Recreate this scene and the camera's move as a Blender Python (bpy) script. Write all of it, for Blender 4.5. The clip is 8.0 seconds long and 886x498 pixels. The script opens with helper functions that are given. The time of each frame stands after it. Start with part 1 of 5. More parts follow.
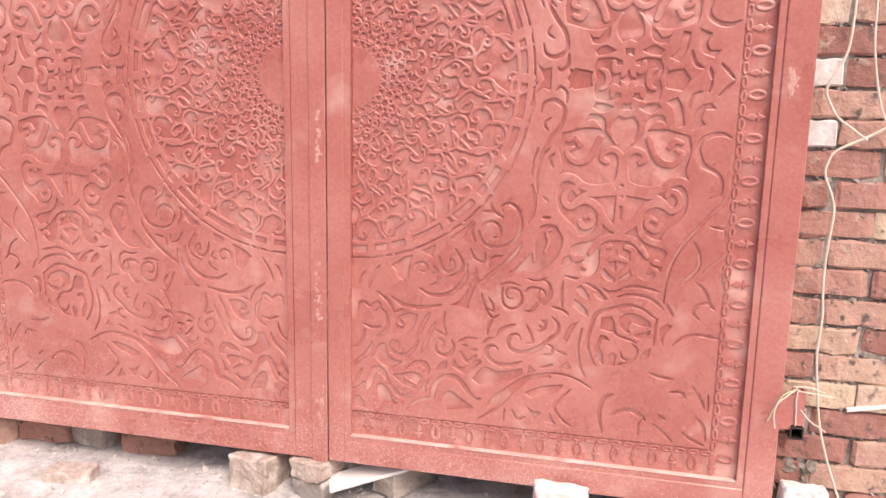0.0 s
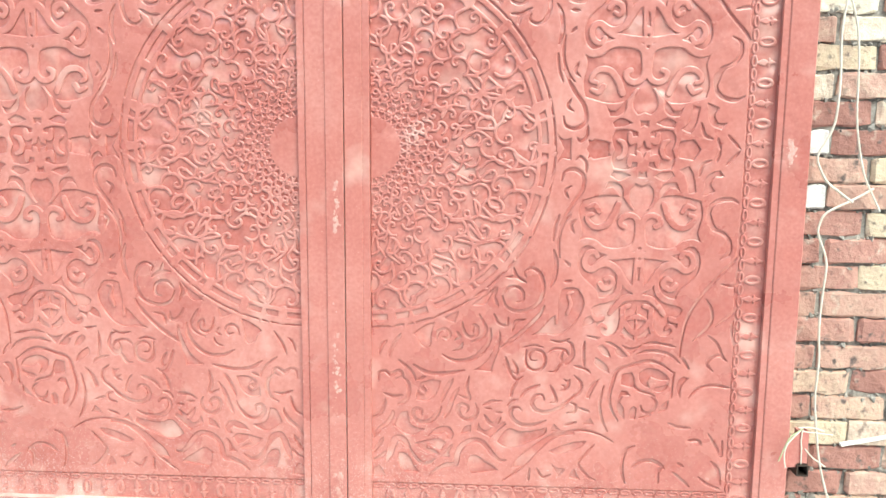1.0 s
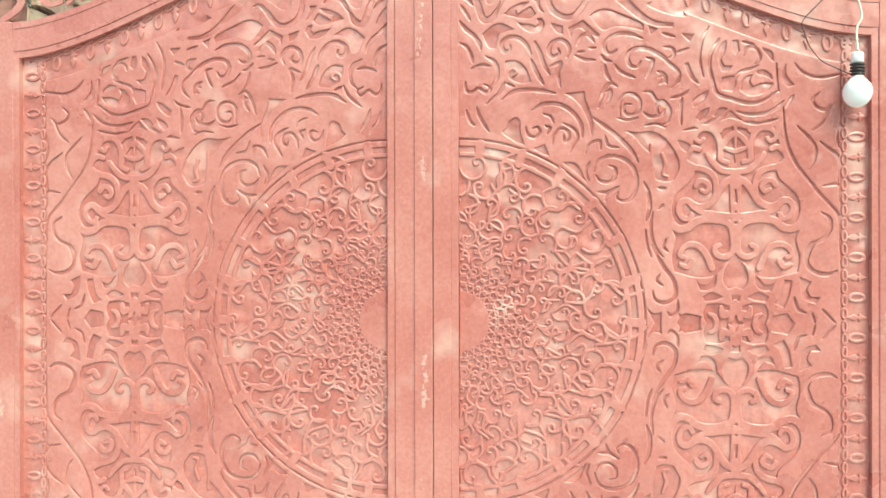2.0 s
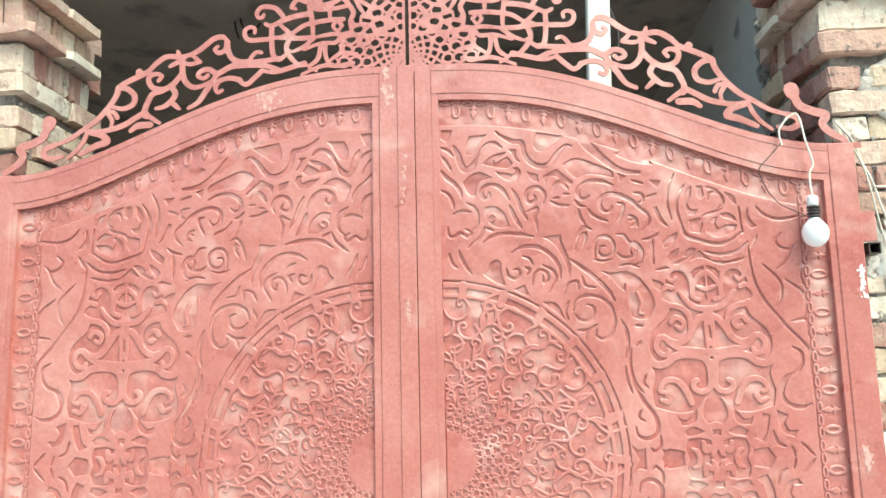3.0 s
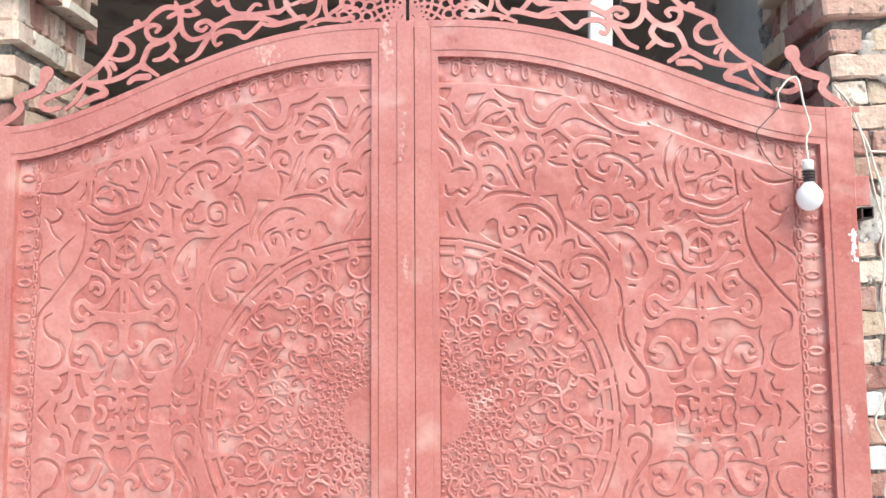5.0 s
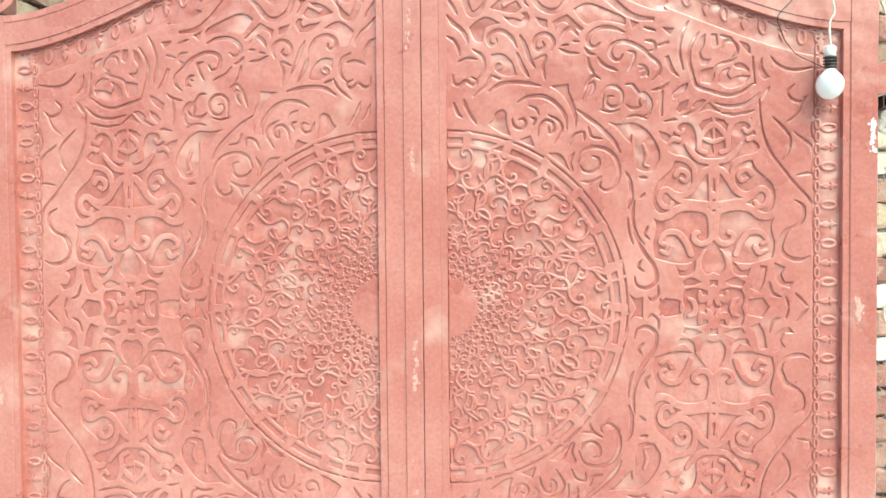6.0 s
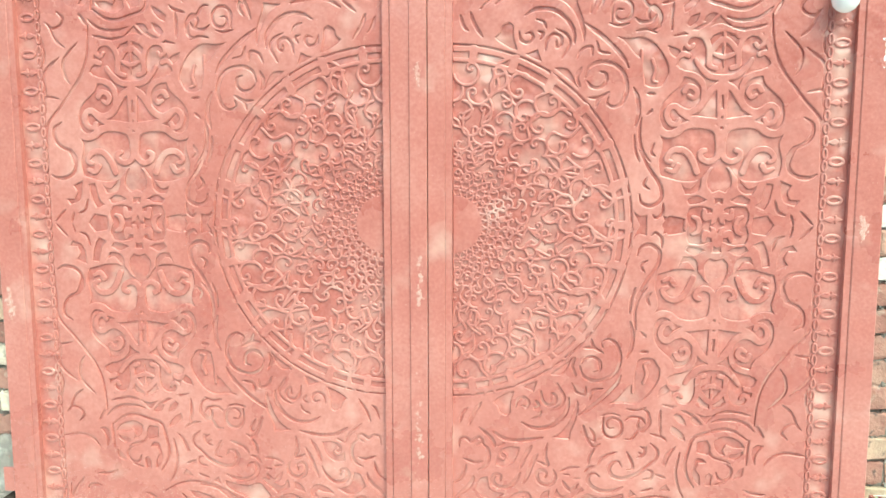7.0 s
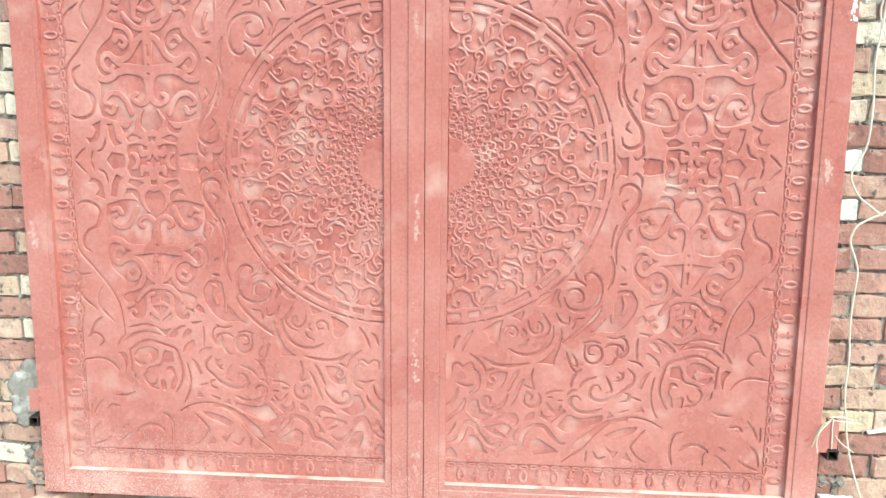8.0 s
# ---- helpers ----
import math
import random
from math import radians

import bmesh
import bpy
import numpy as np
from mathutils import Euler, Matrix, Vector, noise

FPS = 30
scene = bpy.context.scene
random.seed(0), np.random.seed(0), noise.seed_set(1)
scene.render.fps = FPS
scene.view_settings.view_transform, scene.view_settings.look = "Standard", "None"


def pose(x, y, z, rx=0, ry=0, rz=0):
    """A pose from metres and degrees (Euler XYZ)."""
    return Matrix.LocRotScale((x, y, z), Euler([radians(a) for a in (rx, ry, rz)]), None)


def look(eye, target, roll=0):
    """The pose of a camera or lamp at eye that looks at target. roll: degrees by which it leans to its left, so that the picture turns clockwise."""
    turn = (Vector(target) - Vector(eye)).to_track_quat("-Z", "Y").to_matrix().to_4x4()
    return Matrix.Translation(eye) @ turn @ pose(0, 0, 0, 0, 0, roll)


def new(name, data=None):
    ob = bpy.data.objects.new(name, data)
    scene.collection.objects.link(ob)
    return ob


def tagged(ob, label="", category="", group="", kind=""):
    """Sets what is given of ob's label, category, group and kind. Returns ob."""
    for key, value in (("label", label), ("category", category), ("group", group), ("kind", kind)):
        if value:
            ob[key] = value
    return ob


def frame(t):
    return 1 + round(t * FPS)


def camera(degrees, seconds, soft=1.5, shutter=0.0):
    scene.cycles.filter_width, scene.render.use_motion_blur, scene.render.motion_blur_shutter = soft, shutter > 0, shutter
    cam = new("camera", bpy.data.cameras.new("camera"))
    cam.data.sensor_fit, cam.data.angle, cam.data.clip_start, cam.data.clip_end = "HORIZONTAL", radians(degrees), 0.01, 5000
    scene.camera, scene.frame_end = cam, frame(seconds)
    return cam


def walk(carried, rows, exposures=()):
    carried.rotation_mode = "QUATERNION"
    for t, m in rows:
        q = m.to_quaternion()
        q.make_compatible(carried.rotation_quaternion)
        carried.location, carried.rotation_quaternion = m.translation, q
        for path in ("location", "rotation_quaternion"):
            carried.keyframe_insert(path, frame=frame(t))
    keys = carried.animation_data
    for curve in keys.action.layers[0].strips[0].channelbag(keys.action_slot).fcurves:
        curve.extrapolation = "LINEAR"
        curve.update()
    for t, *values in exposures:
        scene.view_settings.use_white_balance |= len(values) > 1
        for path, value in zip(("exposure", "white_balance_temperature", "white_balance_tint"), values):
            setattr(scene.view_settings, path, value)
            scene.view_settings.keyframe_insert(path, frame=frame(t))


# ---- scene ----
cam = camera(60.9, 8.0)
PATH = [
    (0, (0.935, -2.248, 1.287), (0.485, -0.33, 0.942), 1.1),
    (0.1, (0.885, -2.276, 1.287), (0.443, -0.348, 0.993), 1.5),
    (0.5, (0.675, -2.316, 1.302), (0.463, -0.343, 1.057), 1.6),
    (1, (0.458, -2.319, 1.413), (0.353, -0.34, 1.138), 0.4),
    (1.5, (0.333, -2.292, 1.502), (0.246, -0.307, 1.269), 0.5),
    (2, (0.281, -2.324, 1.626), (0.092, -0.333, 1.626), -0.1),
    (2.2, (0.286, -2.337, 1.637), (0.092, -0.348, 1.725), -0.4),
    (3.3, (0.26, -2.437, 1.742), (0.152, -0.472, 2.097), -1.7),
    (3.5, (0.252, -2.452, 1.749), (0.155, -0.495, 2.153), -1.9),
    (4, (0.263, -2.459, 1.732), (0.2, -0.516, 2.204), -1.3),
    (4.5, (0.27, -2.452, 1.727), (0.189, -0.48, 2.052), -0.9),
    (5, (0.273, -2.433, 1.724), (0.149, -0.444, 1.894), -0.4),
    (5.2, (0.271, -2.425, 1.72), (0.134, -0.434, 1.841), -0.2),
    (6.3, (0.267, -2.395, 1.633), (0.115, -0.403, 1.543), -0.8),
    (6.5, (0.275, -2.398, 1.622), (0.093, -0.409, 1.517), -0.7),
    (7, (0.278, -2.407, 1.592), (0.114, -0.427, 1.37), -0.1),
    (7.5, (0.267, -2.473, 1.568), (0.088, -0.502, 1.284), 0.4),
    (8, (0.288, -2.602, 1.52), (0.142, -0.632, 1.208), 0.5),
]
walk(cam, [(t, look(eye, target, roll)) for t, eye, target, roll in PATH], [(0, 0.35, 7000, 26), (1.0, 0.82, 5980, -5), (1.5, 0.81, 6080, -8), (2.0, 0.79, 6150, -15), (2.2, 0.81, 6200, -15), (3.3, 0.76, 5850, -1), (4.0, 0.46, 6420, 27), (5.0, 0.72, 5930, 5), (6.3, 0.83, 5980, -16), (7.4, 0.79, 5950, -16), (8.0, 0.74, 5800, -9)])

# ---- light ----
SUN_ELEVATION, SUN_AZIMUTH = radians(50), radians(146)
world = bpy.data.worlds.new("sky")
scene.world = world
world.use_nodes = True
_n = world.node_tree.nodes
_sky = _n.new("ShaderNodeTexSky")
_sky.sky_type, _sky.sun_disc = "NISHITA", False
_sky.sun_elevation, _sky.sun_rotation = SUN_ELEVATION, SUN_AZIMUTH
_sky.air_density, _sky.dust_density = 1.6, 4.0
_n["Background"].inputs["Strength"].default_value = 0.15
world.node_tree.links.new(_sky.outputs["Color"], _n["Background"].inputs["Color"])
sun = new("sun", bpy.data.lights.new("sun", "SUN"))
sun.data.energy, sun.data.angle, sun.data.color = 2.0, radians(32), (1.0, 0.95, 0.88)
_way = Vector((math.sin(SUN_AZIMUTH) * math.cos(SUN_ELEVATION), math.cos(SUN_AZIMUTH) * math.cos(SUN_ELEVATION), math.sin(SUN_ELEVATION)))
sun.matrix_world = look(_way * 30, (0, 0, 0))


# ---- materials ----
def material(name, colours, scale=6.0, rough=0.7, metal=0.0, bump=0.3, fine=60.0, specks=None, random_tint=0.0, per_island=False, stain=None, distance=0.004, softness=0.12):
    """Colours: stops of a ramp over two scales of noise; specks: (colour, scale, threshold); stain: (colour, scale, amount)."""
    m = bpy.data.materials.new(name)
    m.use_nodes = True
    nt = m.node_tree
    N, L = nt.nodes, nt.links
    bsdf = N["Principled BSDF"]
    co = N.new("ShaderNodeTexCoord").outputs["Object"]
    a, b = N.new("ShaderNodeTexNoise"), N.new("ShaderNodeTexNoise")
    a.inputs["Scale"].default_value, a.inputs["Detail"].default_value, a.inputs["Roughness"].default_value = scale, 6, 0.6
    b.inputs["Scale"].default_value, b.inputs["Detail"].default_value = fine, 5
    info = N.new("ShaderNodeObjectInfo")
    if random_tint:
        add = N.new("ShaderNodeVectorMath")
        mul = N.new("ShaderNodeVectorMath")
        mul.operation = "SCALE"
        comb = N.new("ShaderNodeCombineXYZ")
        L.new(info.outputs["Random"], comb.inputs[0])
        L.new(info.outputs["Random"], comb.inputs[2])
        L.new(comb.outputs[0], mul.inputs[0])
        mul.inputs["Scale"].default_value = 37.0
        L.new(co, add.inputs[0])
        L.new(mul.outputs[0], add.inputs[1])
        co = add.outputs[0]
    L.new(co, a.inputs["Vector"])
    L.new(co, b.inputs["Vector"])
    mixn = N.new("ShaderNodeMix")
    mixn.inputs["Factor"].default_value = 0.3
    L.new(a.outputs["Fac"], mixn.inputs["A"])
    L.new(b.outputs["Fac"], mixn.inputs["B"])
    fac = mixn.outputs["Result"]
    if random_tint:
        mt = N.new("ShaderNodeMix")
        mt.inputs["Factor"].default_value = random_tint
        L.new(fac, mt.inputs["A"])
        L.new(info.outputs["Random"], mt.inputs["B"])
        fac = mt.outputs["Result"]
    ramp = N.new("ShaderNodeValToRGB")
    el = ramp.color_ramp.elements
    while len(el) < len(colours):
        el.new(0.5)
    lo, hi = (0.05, 0.95) if random_tint > 0.5 else (0.34, 0.66)
    for i, c in enumerate(colours):
        el[i].position = lo + (hi - lo) * i / max(1, len(colours) - 1)
        el[i].color = (*c, 1)
    L.new(fac, ramp.inputs["Fac"])
    colour = ramp.outputs["Color"]
    for extra in (stain, specks):
        if not extra:
            continue
        c, s, amount = extra
        n = N.new("ShaderNodeTexNoise")
        n.inputs["Scale"].default_value, n.inputs["Detail"].default_value = s, 3
        L.new(co, n.inputs["Vector"])
        r = N.new("ShaderNodeMapRange")
        r.inputs["From Min"].default_value, r.inputs["From Max"].default_value = amount, amount + (0.12 if extra is specks else softness)
        L.new(n.outputs["Fac"], r.inputs["Value"])
        mx = N.new("ShaderNodeMix")
        mx.data_type = "RGBA"
        L.new(r.outputs["Result"], mx.inputs["Factor"])
        L.new(colour, mx.inputs["A"])
        mx.inputs["B"].default_value = (*c, 1)
        colour = mx.outputs["Result"]
    L.new(colour, bsdf.inputs["Base Color"])
    bsdf.inputs["Metallic"].default_value = metal
    rr = N.new("ShaderNodeMapRange")
    rr.inputs["To Min"].default_value, rr.inputs["To Max"].default_value = max(0.05, rough - 0.12), min(1, rough + 0.12)
    L.new(a.outputs["Fac"], rr.inputs["Value"])
    L.new(rr.outputs["Result"], bsdf.inputs["Roughness"])
    bp = N.new("ShaderNodeBump")
    bp.inputs["Strength"].default_value, bp.inputs["Distance"].default_value = bump, distance
    L.new(mixn.outputs["Result"], bp.inputs["Height"])
    L.new(bp.outputs["Normal"], bsdf.inputs["Normal"])
    return m


def paint(name, rough, wavy, pale):
    """Sprayed red oxide primer: uneven coats, pale blotches for dust and painted-in sky gloss, cement splashes near the
    ground, slight dents that catch the sky.
    """
    # the soft pale stain colours in sky highlights along with overspray dust
    m = material(name, [(0.39, 0.108, 0.088), (0.48, 0.172, 0.144), (0.57, 0.255, 0.218)], 2.3, rough, 0, 0.15, 90, specks=((0.74, 0.58, 0.52), 150, 0.735), stain=((0.67, 0.43, 0.37), 6.5, pale), softness=0.3)
    N, L = m.node_tree.nodes, m.node_tree.links
    bsdf = N["Principled BSDF"]
    place = N.new("ShaderNodeNewGeometry").outputs["Position"]
    base = bsdf.inputs["Base Color"].links[0].from_socket
    sep = N.new("ShaderNodeSeparateXYZ")
    L.new(place, sep.inputs[0])
    reach = N.new("ShaderNodeMapRange")
    reach.inputs["From Min"].default_value, reach.inputs["From Max"].default_value = 0.7, 0.12
    reach.inputs["To Min"].default_value, reach.inputs["To Max"].default_value = 0.0, 0.19
    L.new(sep.outputs["Z"], reach.inputs["Value"])
    spread = N.new("ShaderNodeMapRange")
    spread.inputs["From Min"].default_value, spread.inputs["From Max"].default_value = 0.3, 1.1
    spread.inputs["To Min"].default_value, spread.inputs["To Max"].default_value = 1.0, 0.45
    L.new(sep.outputs["X"], spread.inputs["Value"])
    thrown = N.new("ShaderNodeMath")
    thrown.operation = "MULTIPLY"
    L.new(reach.outputs["Result"], thrown.inputs[0])
    L.new(spread.outputs["Result"], thrown.inputs[1])
    splash, cloud = N.new("ShaderNodeTexNoise"), N.new("ShaderNodeTexNoise")
    splash.inputs["Scale"].default_value, cloud.inputs["Scale"].default_value = 300, 2.2
    L.new(place, splash.inputs["Vector"])
    L.new(place, cloud.inputs["Vector"])
    add = N.new("ShaderNodeMath")
    L.new(splash.outputs["Fac"], add.inputs[0])
    L.new(thrown.outputs[0], add.inputs[1])
    mix = N.new("ShaderNodeMath")
    mix.operation = "MULTIPLY_ADD"
    L.new(cloud.outputs["Fac"], mix.inputs[0])
    mix.inputs[1].default_value = 0.3
    L.new(add.outputs[0], mix.inputs[2])
    cut = N.new("ShaderNodeMapRange")
    cut.inputs["From Min"].default_value, cut.inputs["From Max"].default_value = 0.885, 0.95
    cut.inputs["To Max"].default_value = 0.75
    L.new(mix.outputs[0], cut.inputs["Value"])
    mx = N.new("ShaderNodeMix")
    mx.data_type = "RGBA"
    L.new(cut.outputs["Result"], mx.inputs["Factor"])
    L.new(base, mx.inputs["A"])
    mx.inputs["B"].default_value = (0.74, 0.60, 0.56, 1)
    L.new(mx.outputs["Result"], bsdf.inputs["Base Color"])
    bsdf.inputs["Specular IOR Level"].default_value = 0.85
    dents = N.new("ShaderNodeTexNoise")
    dents.inputs["Scale"].default_value, dents.inputs["Detail"].default_value = 9.0, 2
    L.new(place, dents.inputs["Vector"])
    bp = N.new("ShaderNodeBump")
    bp.inputs["Strength"].default_value, bp.inputs["Distance"].default_value = 1.0, wavy
    L.new(dents.outputs["Fac"], bp.inputs["Height"])
    L.new(bsdf.inputs["Normal"].links[0].from_socket, bp.inputs["Normal"])
    L.new(bp.outputs["Normal"], bsdf.inputs["Normal"])
    return m


PAINT = paint("red_oxide_primer", 0.29, 0.009, 0.58)
# lower threshold: more of the painted pale gloss on the recessed sheet
BACKING = paint("red_oxide_primer_on_thin_sheet", 0.22, 0.03, 0.5)
# primer paled so that the foot bead looks lit from above
LIT_BEAD = material("primer_in_lit_tone", [(0.58, 0.34, 0.29), (0.78, 0.64, 0.58)], 14, 0.6, 0, 0.3, 120, stain=((0.5, 0.2, 0.17), 9, 0.55))
BRICK = material("fired_brick", [(0.17, 0.105, 0.1), (0.33, 0.16, 0.13), (0.43, 0.22, 0.18), (0.52, 0.33, 0.26), (0.62, 0.50, 0.36), (0.29, 0.16, 0.14)], 30, 0.93, 0, 1.0, 75, random_tint=0.55, stain=((0.58, 0.48, 0.39), 26, 0.62), specks=((0.15, 0.11, 0.1), 33, 0.6), distance=0.012, softness=0.2)
PALE_BRICK = material("lime_washed_brick", [(0.48, 0.29, 0.235), (0.62, 0.47, 0.37), (0.76, 0.68, 0.56)], 24, 0.92, 0, 1.0, 75, random_tint=0.35, specks=((0.27, 0.2, 0.165), 30, 0.61), distance=0.012)
WHITE_BRICK = material("white_painted_brick", [(0.6, 0.57, 0.53), (0.76, 0.74, 0.71), (0.84, 0.83, 0.81)], 16, 0.9, 0, 0.9, 70, stain=((0.55, 0.3, 0.25), 20, 0.62), distance=0.008)
MORTAR = material("cement_mortar", [(0.11, 0.095, 0.085), (0.46, 0.42, 0.37)], 18, 0.95, 0, 0.9, 90, distance=0.008)
CONCRETE = material("grey_cement_plaster", [(0.4, 0.395, 0.385), (0.52, 0.51, 0.49)], 2.2, 0.9, 0, 0.4, 40, stain=((0.16, 0.155, 0.15), 5, 0.6))
SLAB = material("raw_concrete_slab", [(0.4, 0.345, 0.3), (0.55, 0.49, 0.43)], 1.5, 0.92, 0, 0.4, 30, stain=((0.2, 0.17, 0.15), 4, 0.55), softness=0.2)
WHITEWASH = material("white_textured_render", [(0.76, 0.76, 0.75), (0.86, 0.86, 0.85)], 3, 0.85, 0, 0.5, 40)
WOOD = material("white_limed_timber", [(0.68, 0.62, 0.55), (0.86, 0.84, 0.8)], 10, 0.8, 0, 0.4, 60)
GROUND = material("pale_dusty_earth", [(0.3, 0.29, 0.275), (0.58, 0.57, 0.555), (0.78, 0.77, 0.755)], 6, 0.95, 0, 1.0, 45, specks=((0.36, 0.34, 0.31), 46, 0.7), distance=0.016)
RUBBLE = material("grey_rubble", [(0.3, 0.275, 0.25), (0.47, 0.42, 0.37), (0.66, 0.62, 0.56)], 34, 0.95, 0, 0.9, 80, random_tint=0.45, stain=((0.7, 0.68, 0.65), 14, 0.55), softness=0.2, distance=0.006)
CRUMBS = material("pale_cement_crumbs", [(0.36, 0.34, 0.31), (0.58, 0.56, 0.53), (0.78, 0.77, 0.74)], 40, 0.95, 0, 0.9, 80, distance=0.006)
DUSTY_BRICK = material("dust_covered_brick", [(0.34, 0.27, 0.22), (0.5, 0.42, 0.36), (0.66, 0.6, 0.54)], 26, 0.95, 0, 0.8, 80, stain=((0.7, 0.67, 0.63), 12, 0.52), softness=0.2, distance=0.006)
STEEL = material("dark_raw_steel", [(0.05, 0.04, 0.035), (0.11, 0.08, 0.065)], 20, 0.6, 0.6, 0.3, 80)
CABLE = material("cream_cable_sheath", [(0.66, 0.6, 0.5), (0.76, 0.71, 0.62)], 20, 0.5, 0, 0.1, 80)
GREEN_CABLE = material("pale_green_cable_sheath", [(0.3, 0.42, 0.18), (0.58, 0.62, 0.4)], 25, 0.5, 0, 0.1, 80)
DARK_CABLE = material("dark_cable_sheath", [(0.04, 0.03, 0.03), (0.08, 0.05, 0.05)], 20, 0.5, 0, 0.1, 80)
BULB_GLASS = material("opal_white_bulb", [(0.86, 0.86, 0.86), (0.9, 0.9, 0.9)], 5, 0.18, 0, 0.0, 80)
WHITE_PLASTIC = material("white_plastic", [(0.78, 0.77, 0.75), (0.84, 0.83, 0.81)], 8, 0.4, 0, 0.1, 80)
FILLER = material("pale_filler_patch", [(0.52, 0.25, 0.21), (0.64, 0.42, 0.37)], 40, 0.8, 0, 0.4, 80)


# ---- building helpers ----
def mesh_from(name, verts, faces):
    me = bpy.data.meshes.new(name)
    me.from_pydata([tuple(map(float, v)) for v in verts], [], [tuple(map(int, f)) for f in faces])
    me.update()
    return me


def part(name, data, mat, parent=None, label="", m=None):
    """Links a bmesh or a mesh as one object, under parent where one is given."""
    if isinstance(data, bmesh.types.BMesh):
        me = bpy.data.meshes.new(name)
        data.normal_update()
        data.to_mesh(me)
        data.free()
    else:
        me = data
    if mat and not me.materials:
        me.materials.append(mat)
    ob = new(name, me)
    if parent:
        ob.parent = parent
    if m is not None:
        ob.matrix_basis = m
    if label:
        ob["label"] = label
    return ob


def box(x0, x1, y0, y1, z0, z1, bevel=0.0, rough=0.0, cuts=0):
    bm = bmesh.new()
    bmesh.ops.create_cube(bm, size=1)
    for v in bm.verts:
        v.co = Vector(((x0 + x1) / 2 + v.co.x * (x1 - x0), (y0 + y1) / 2 + v.co.y * (y1 - y0), (z0 + z1) / 2 + v.co.z * (z1 - z0)))
    if bevel:
        bmesh.ops.bevel(bm, geom=bm.edges[:], offset=bevel, segments=1, affect="EDGES")
    if cuts:
        bmesh.ops.subdivide_edges(bm, edges=bm.edges[:], cuts=cuts, use_grid_fill=True)
    if rough:
        for v in bm.verts:
            v.co += noise.noise_vector(v.co * 23.0) * rough
    return bm


def thing(name, label, category, group="", kind="", at=(0, 0, 0)):
    ob = new(name)
    ob.location = at
    ob.empty_display_size = 0.1
    return tagged(ob, label, category, group, kind)


def tube(name, points, radius, mat, parent=None, label=""):
    cu = bpy.data.curves.new(name, "CURVE")
    cu.dimensions, cu.bevel_depth, cu.bevel_resolution, cu.resolution_u = "3D", radius, 2, 6
    sp = cu.splines.new("NURBS")
    sp.points.add(len(points) - 1)
    for p, q in zip(sp.points, points):
        p.co = (*q, 1)
    sp.use_endpoint_u, sp.order_u = True, 3
    tmp = bpy.data.objects.new("tmp", cu)
    me = bpy.data.meshes.new_from_object(tmp)
    me.name = name
    bpy.data.objects.remove(tmp)
    bpy.data.curves.remove(cu)
    me.materials.clear()
    return part(name, me, mat, parent, label)


# ---- the gate's shape ----
HALF, BOTTOM, MID = 1.42, 0.142, 1.402      # half width, lower edge, height of the medallion's centre
IN, OUT, FOOT = 0.11, 1.318, 0.24           # opening of the right panel


def ease(s):
    s = min(1.0, max(0.0, s))
    return s * s * (3 - 2 * s)


def arch_in(x):
    """Height of the panel's curved upper edge."""
    s = min(1.0, max(0.0, abs(x) / 1.42))
    return 2.567 - 0.319 * ease(max(0.0, (s - 0.06) / 0.89) ** 1.28)


def arch_out(x):
    """Height of the frame's curved upper edge."""
    s = min(1.0, max(0.0, abs(x) / 1.42))
    return 2.688 - 0.326 * ease(max(0.0, (s - 0.06) / 0.90) ** 1.25)


def curved_rail(x0, x1, low, high, y0, y1, steps=40):
    """A solid bar in the gate's plane between two curves over x."""
    verts, faces = [], []
    for i in range(steps + 1):
        x = x0 + (x1 - x0) * i / steps
        for y, z in ((y0, low(x)), (y0, high(x)), (y1, high(x)), (y1, low(x))):
            verts.append((x, y, z))
    for i in range(steps):
        for j in range(4):
            k = (j + 1) % 4
            faces.append((4 * i + j, 4 * i + k, 4 * i + 4 + k, 4 * i + 4 + j))
    faces += [(3, 2, 1, 0), tuple(4 * steps + j for j in range(4))]
    me = mesh_from("rail", verts, faces)
    bm = bmesh.new()
    bm.from_mesh(me)
    bpy.data.meshes.remove(me)
    bmesh.ops.recalc_face_normals(bm, faces=bm.faces[:])
    return bm


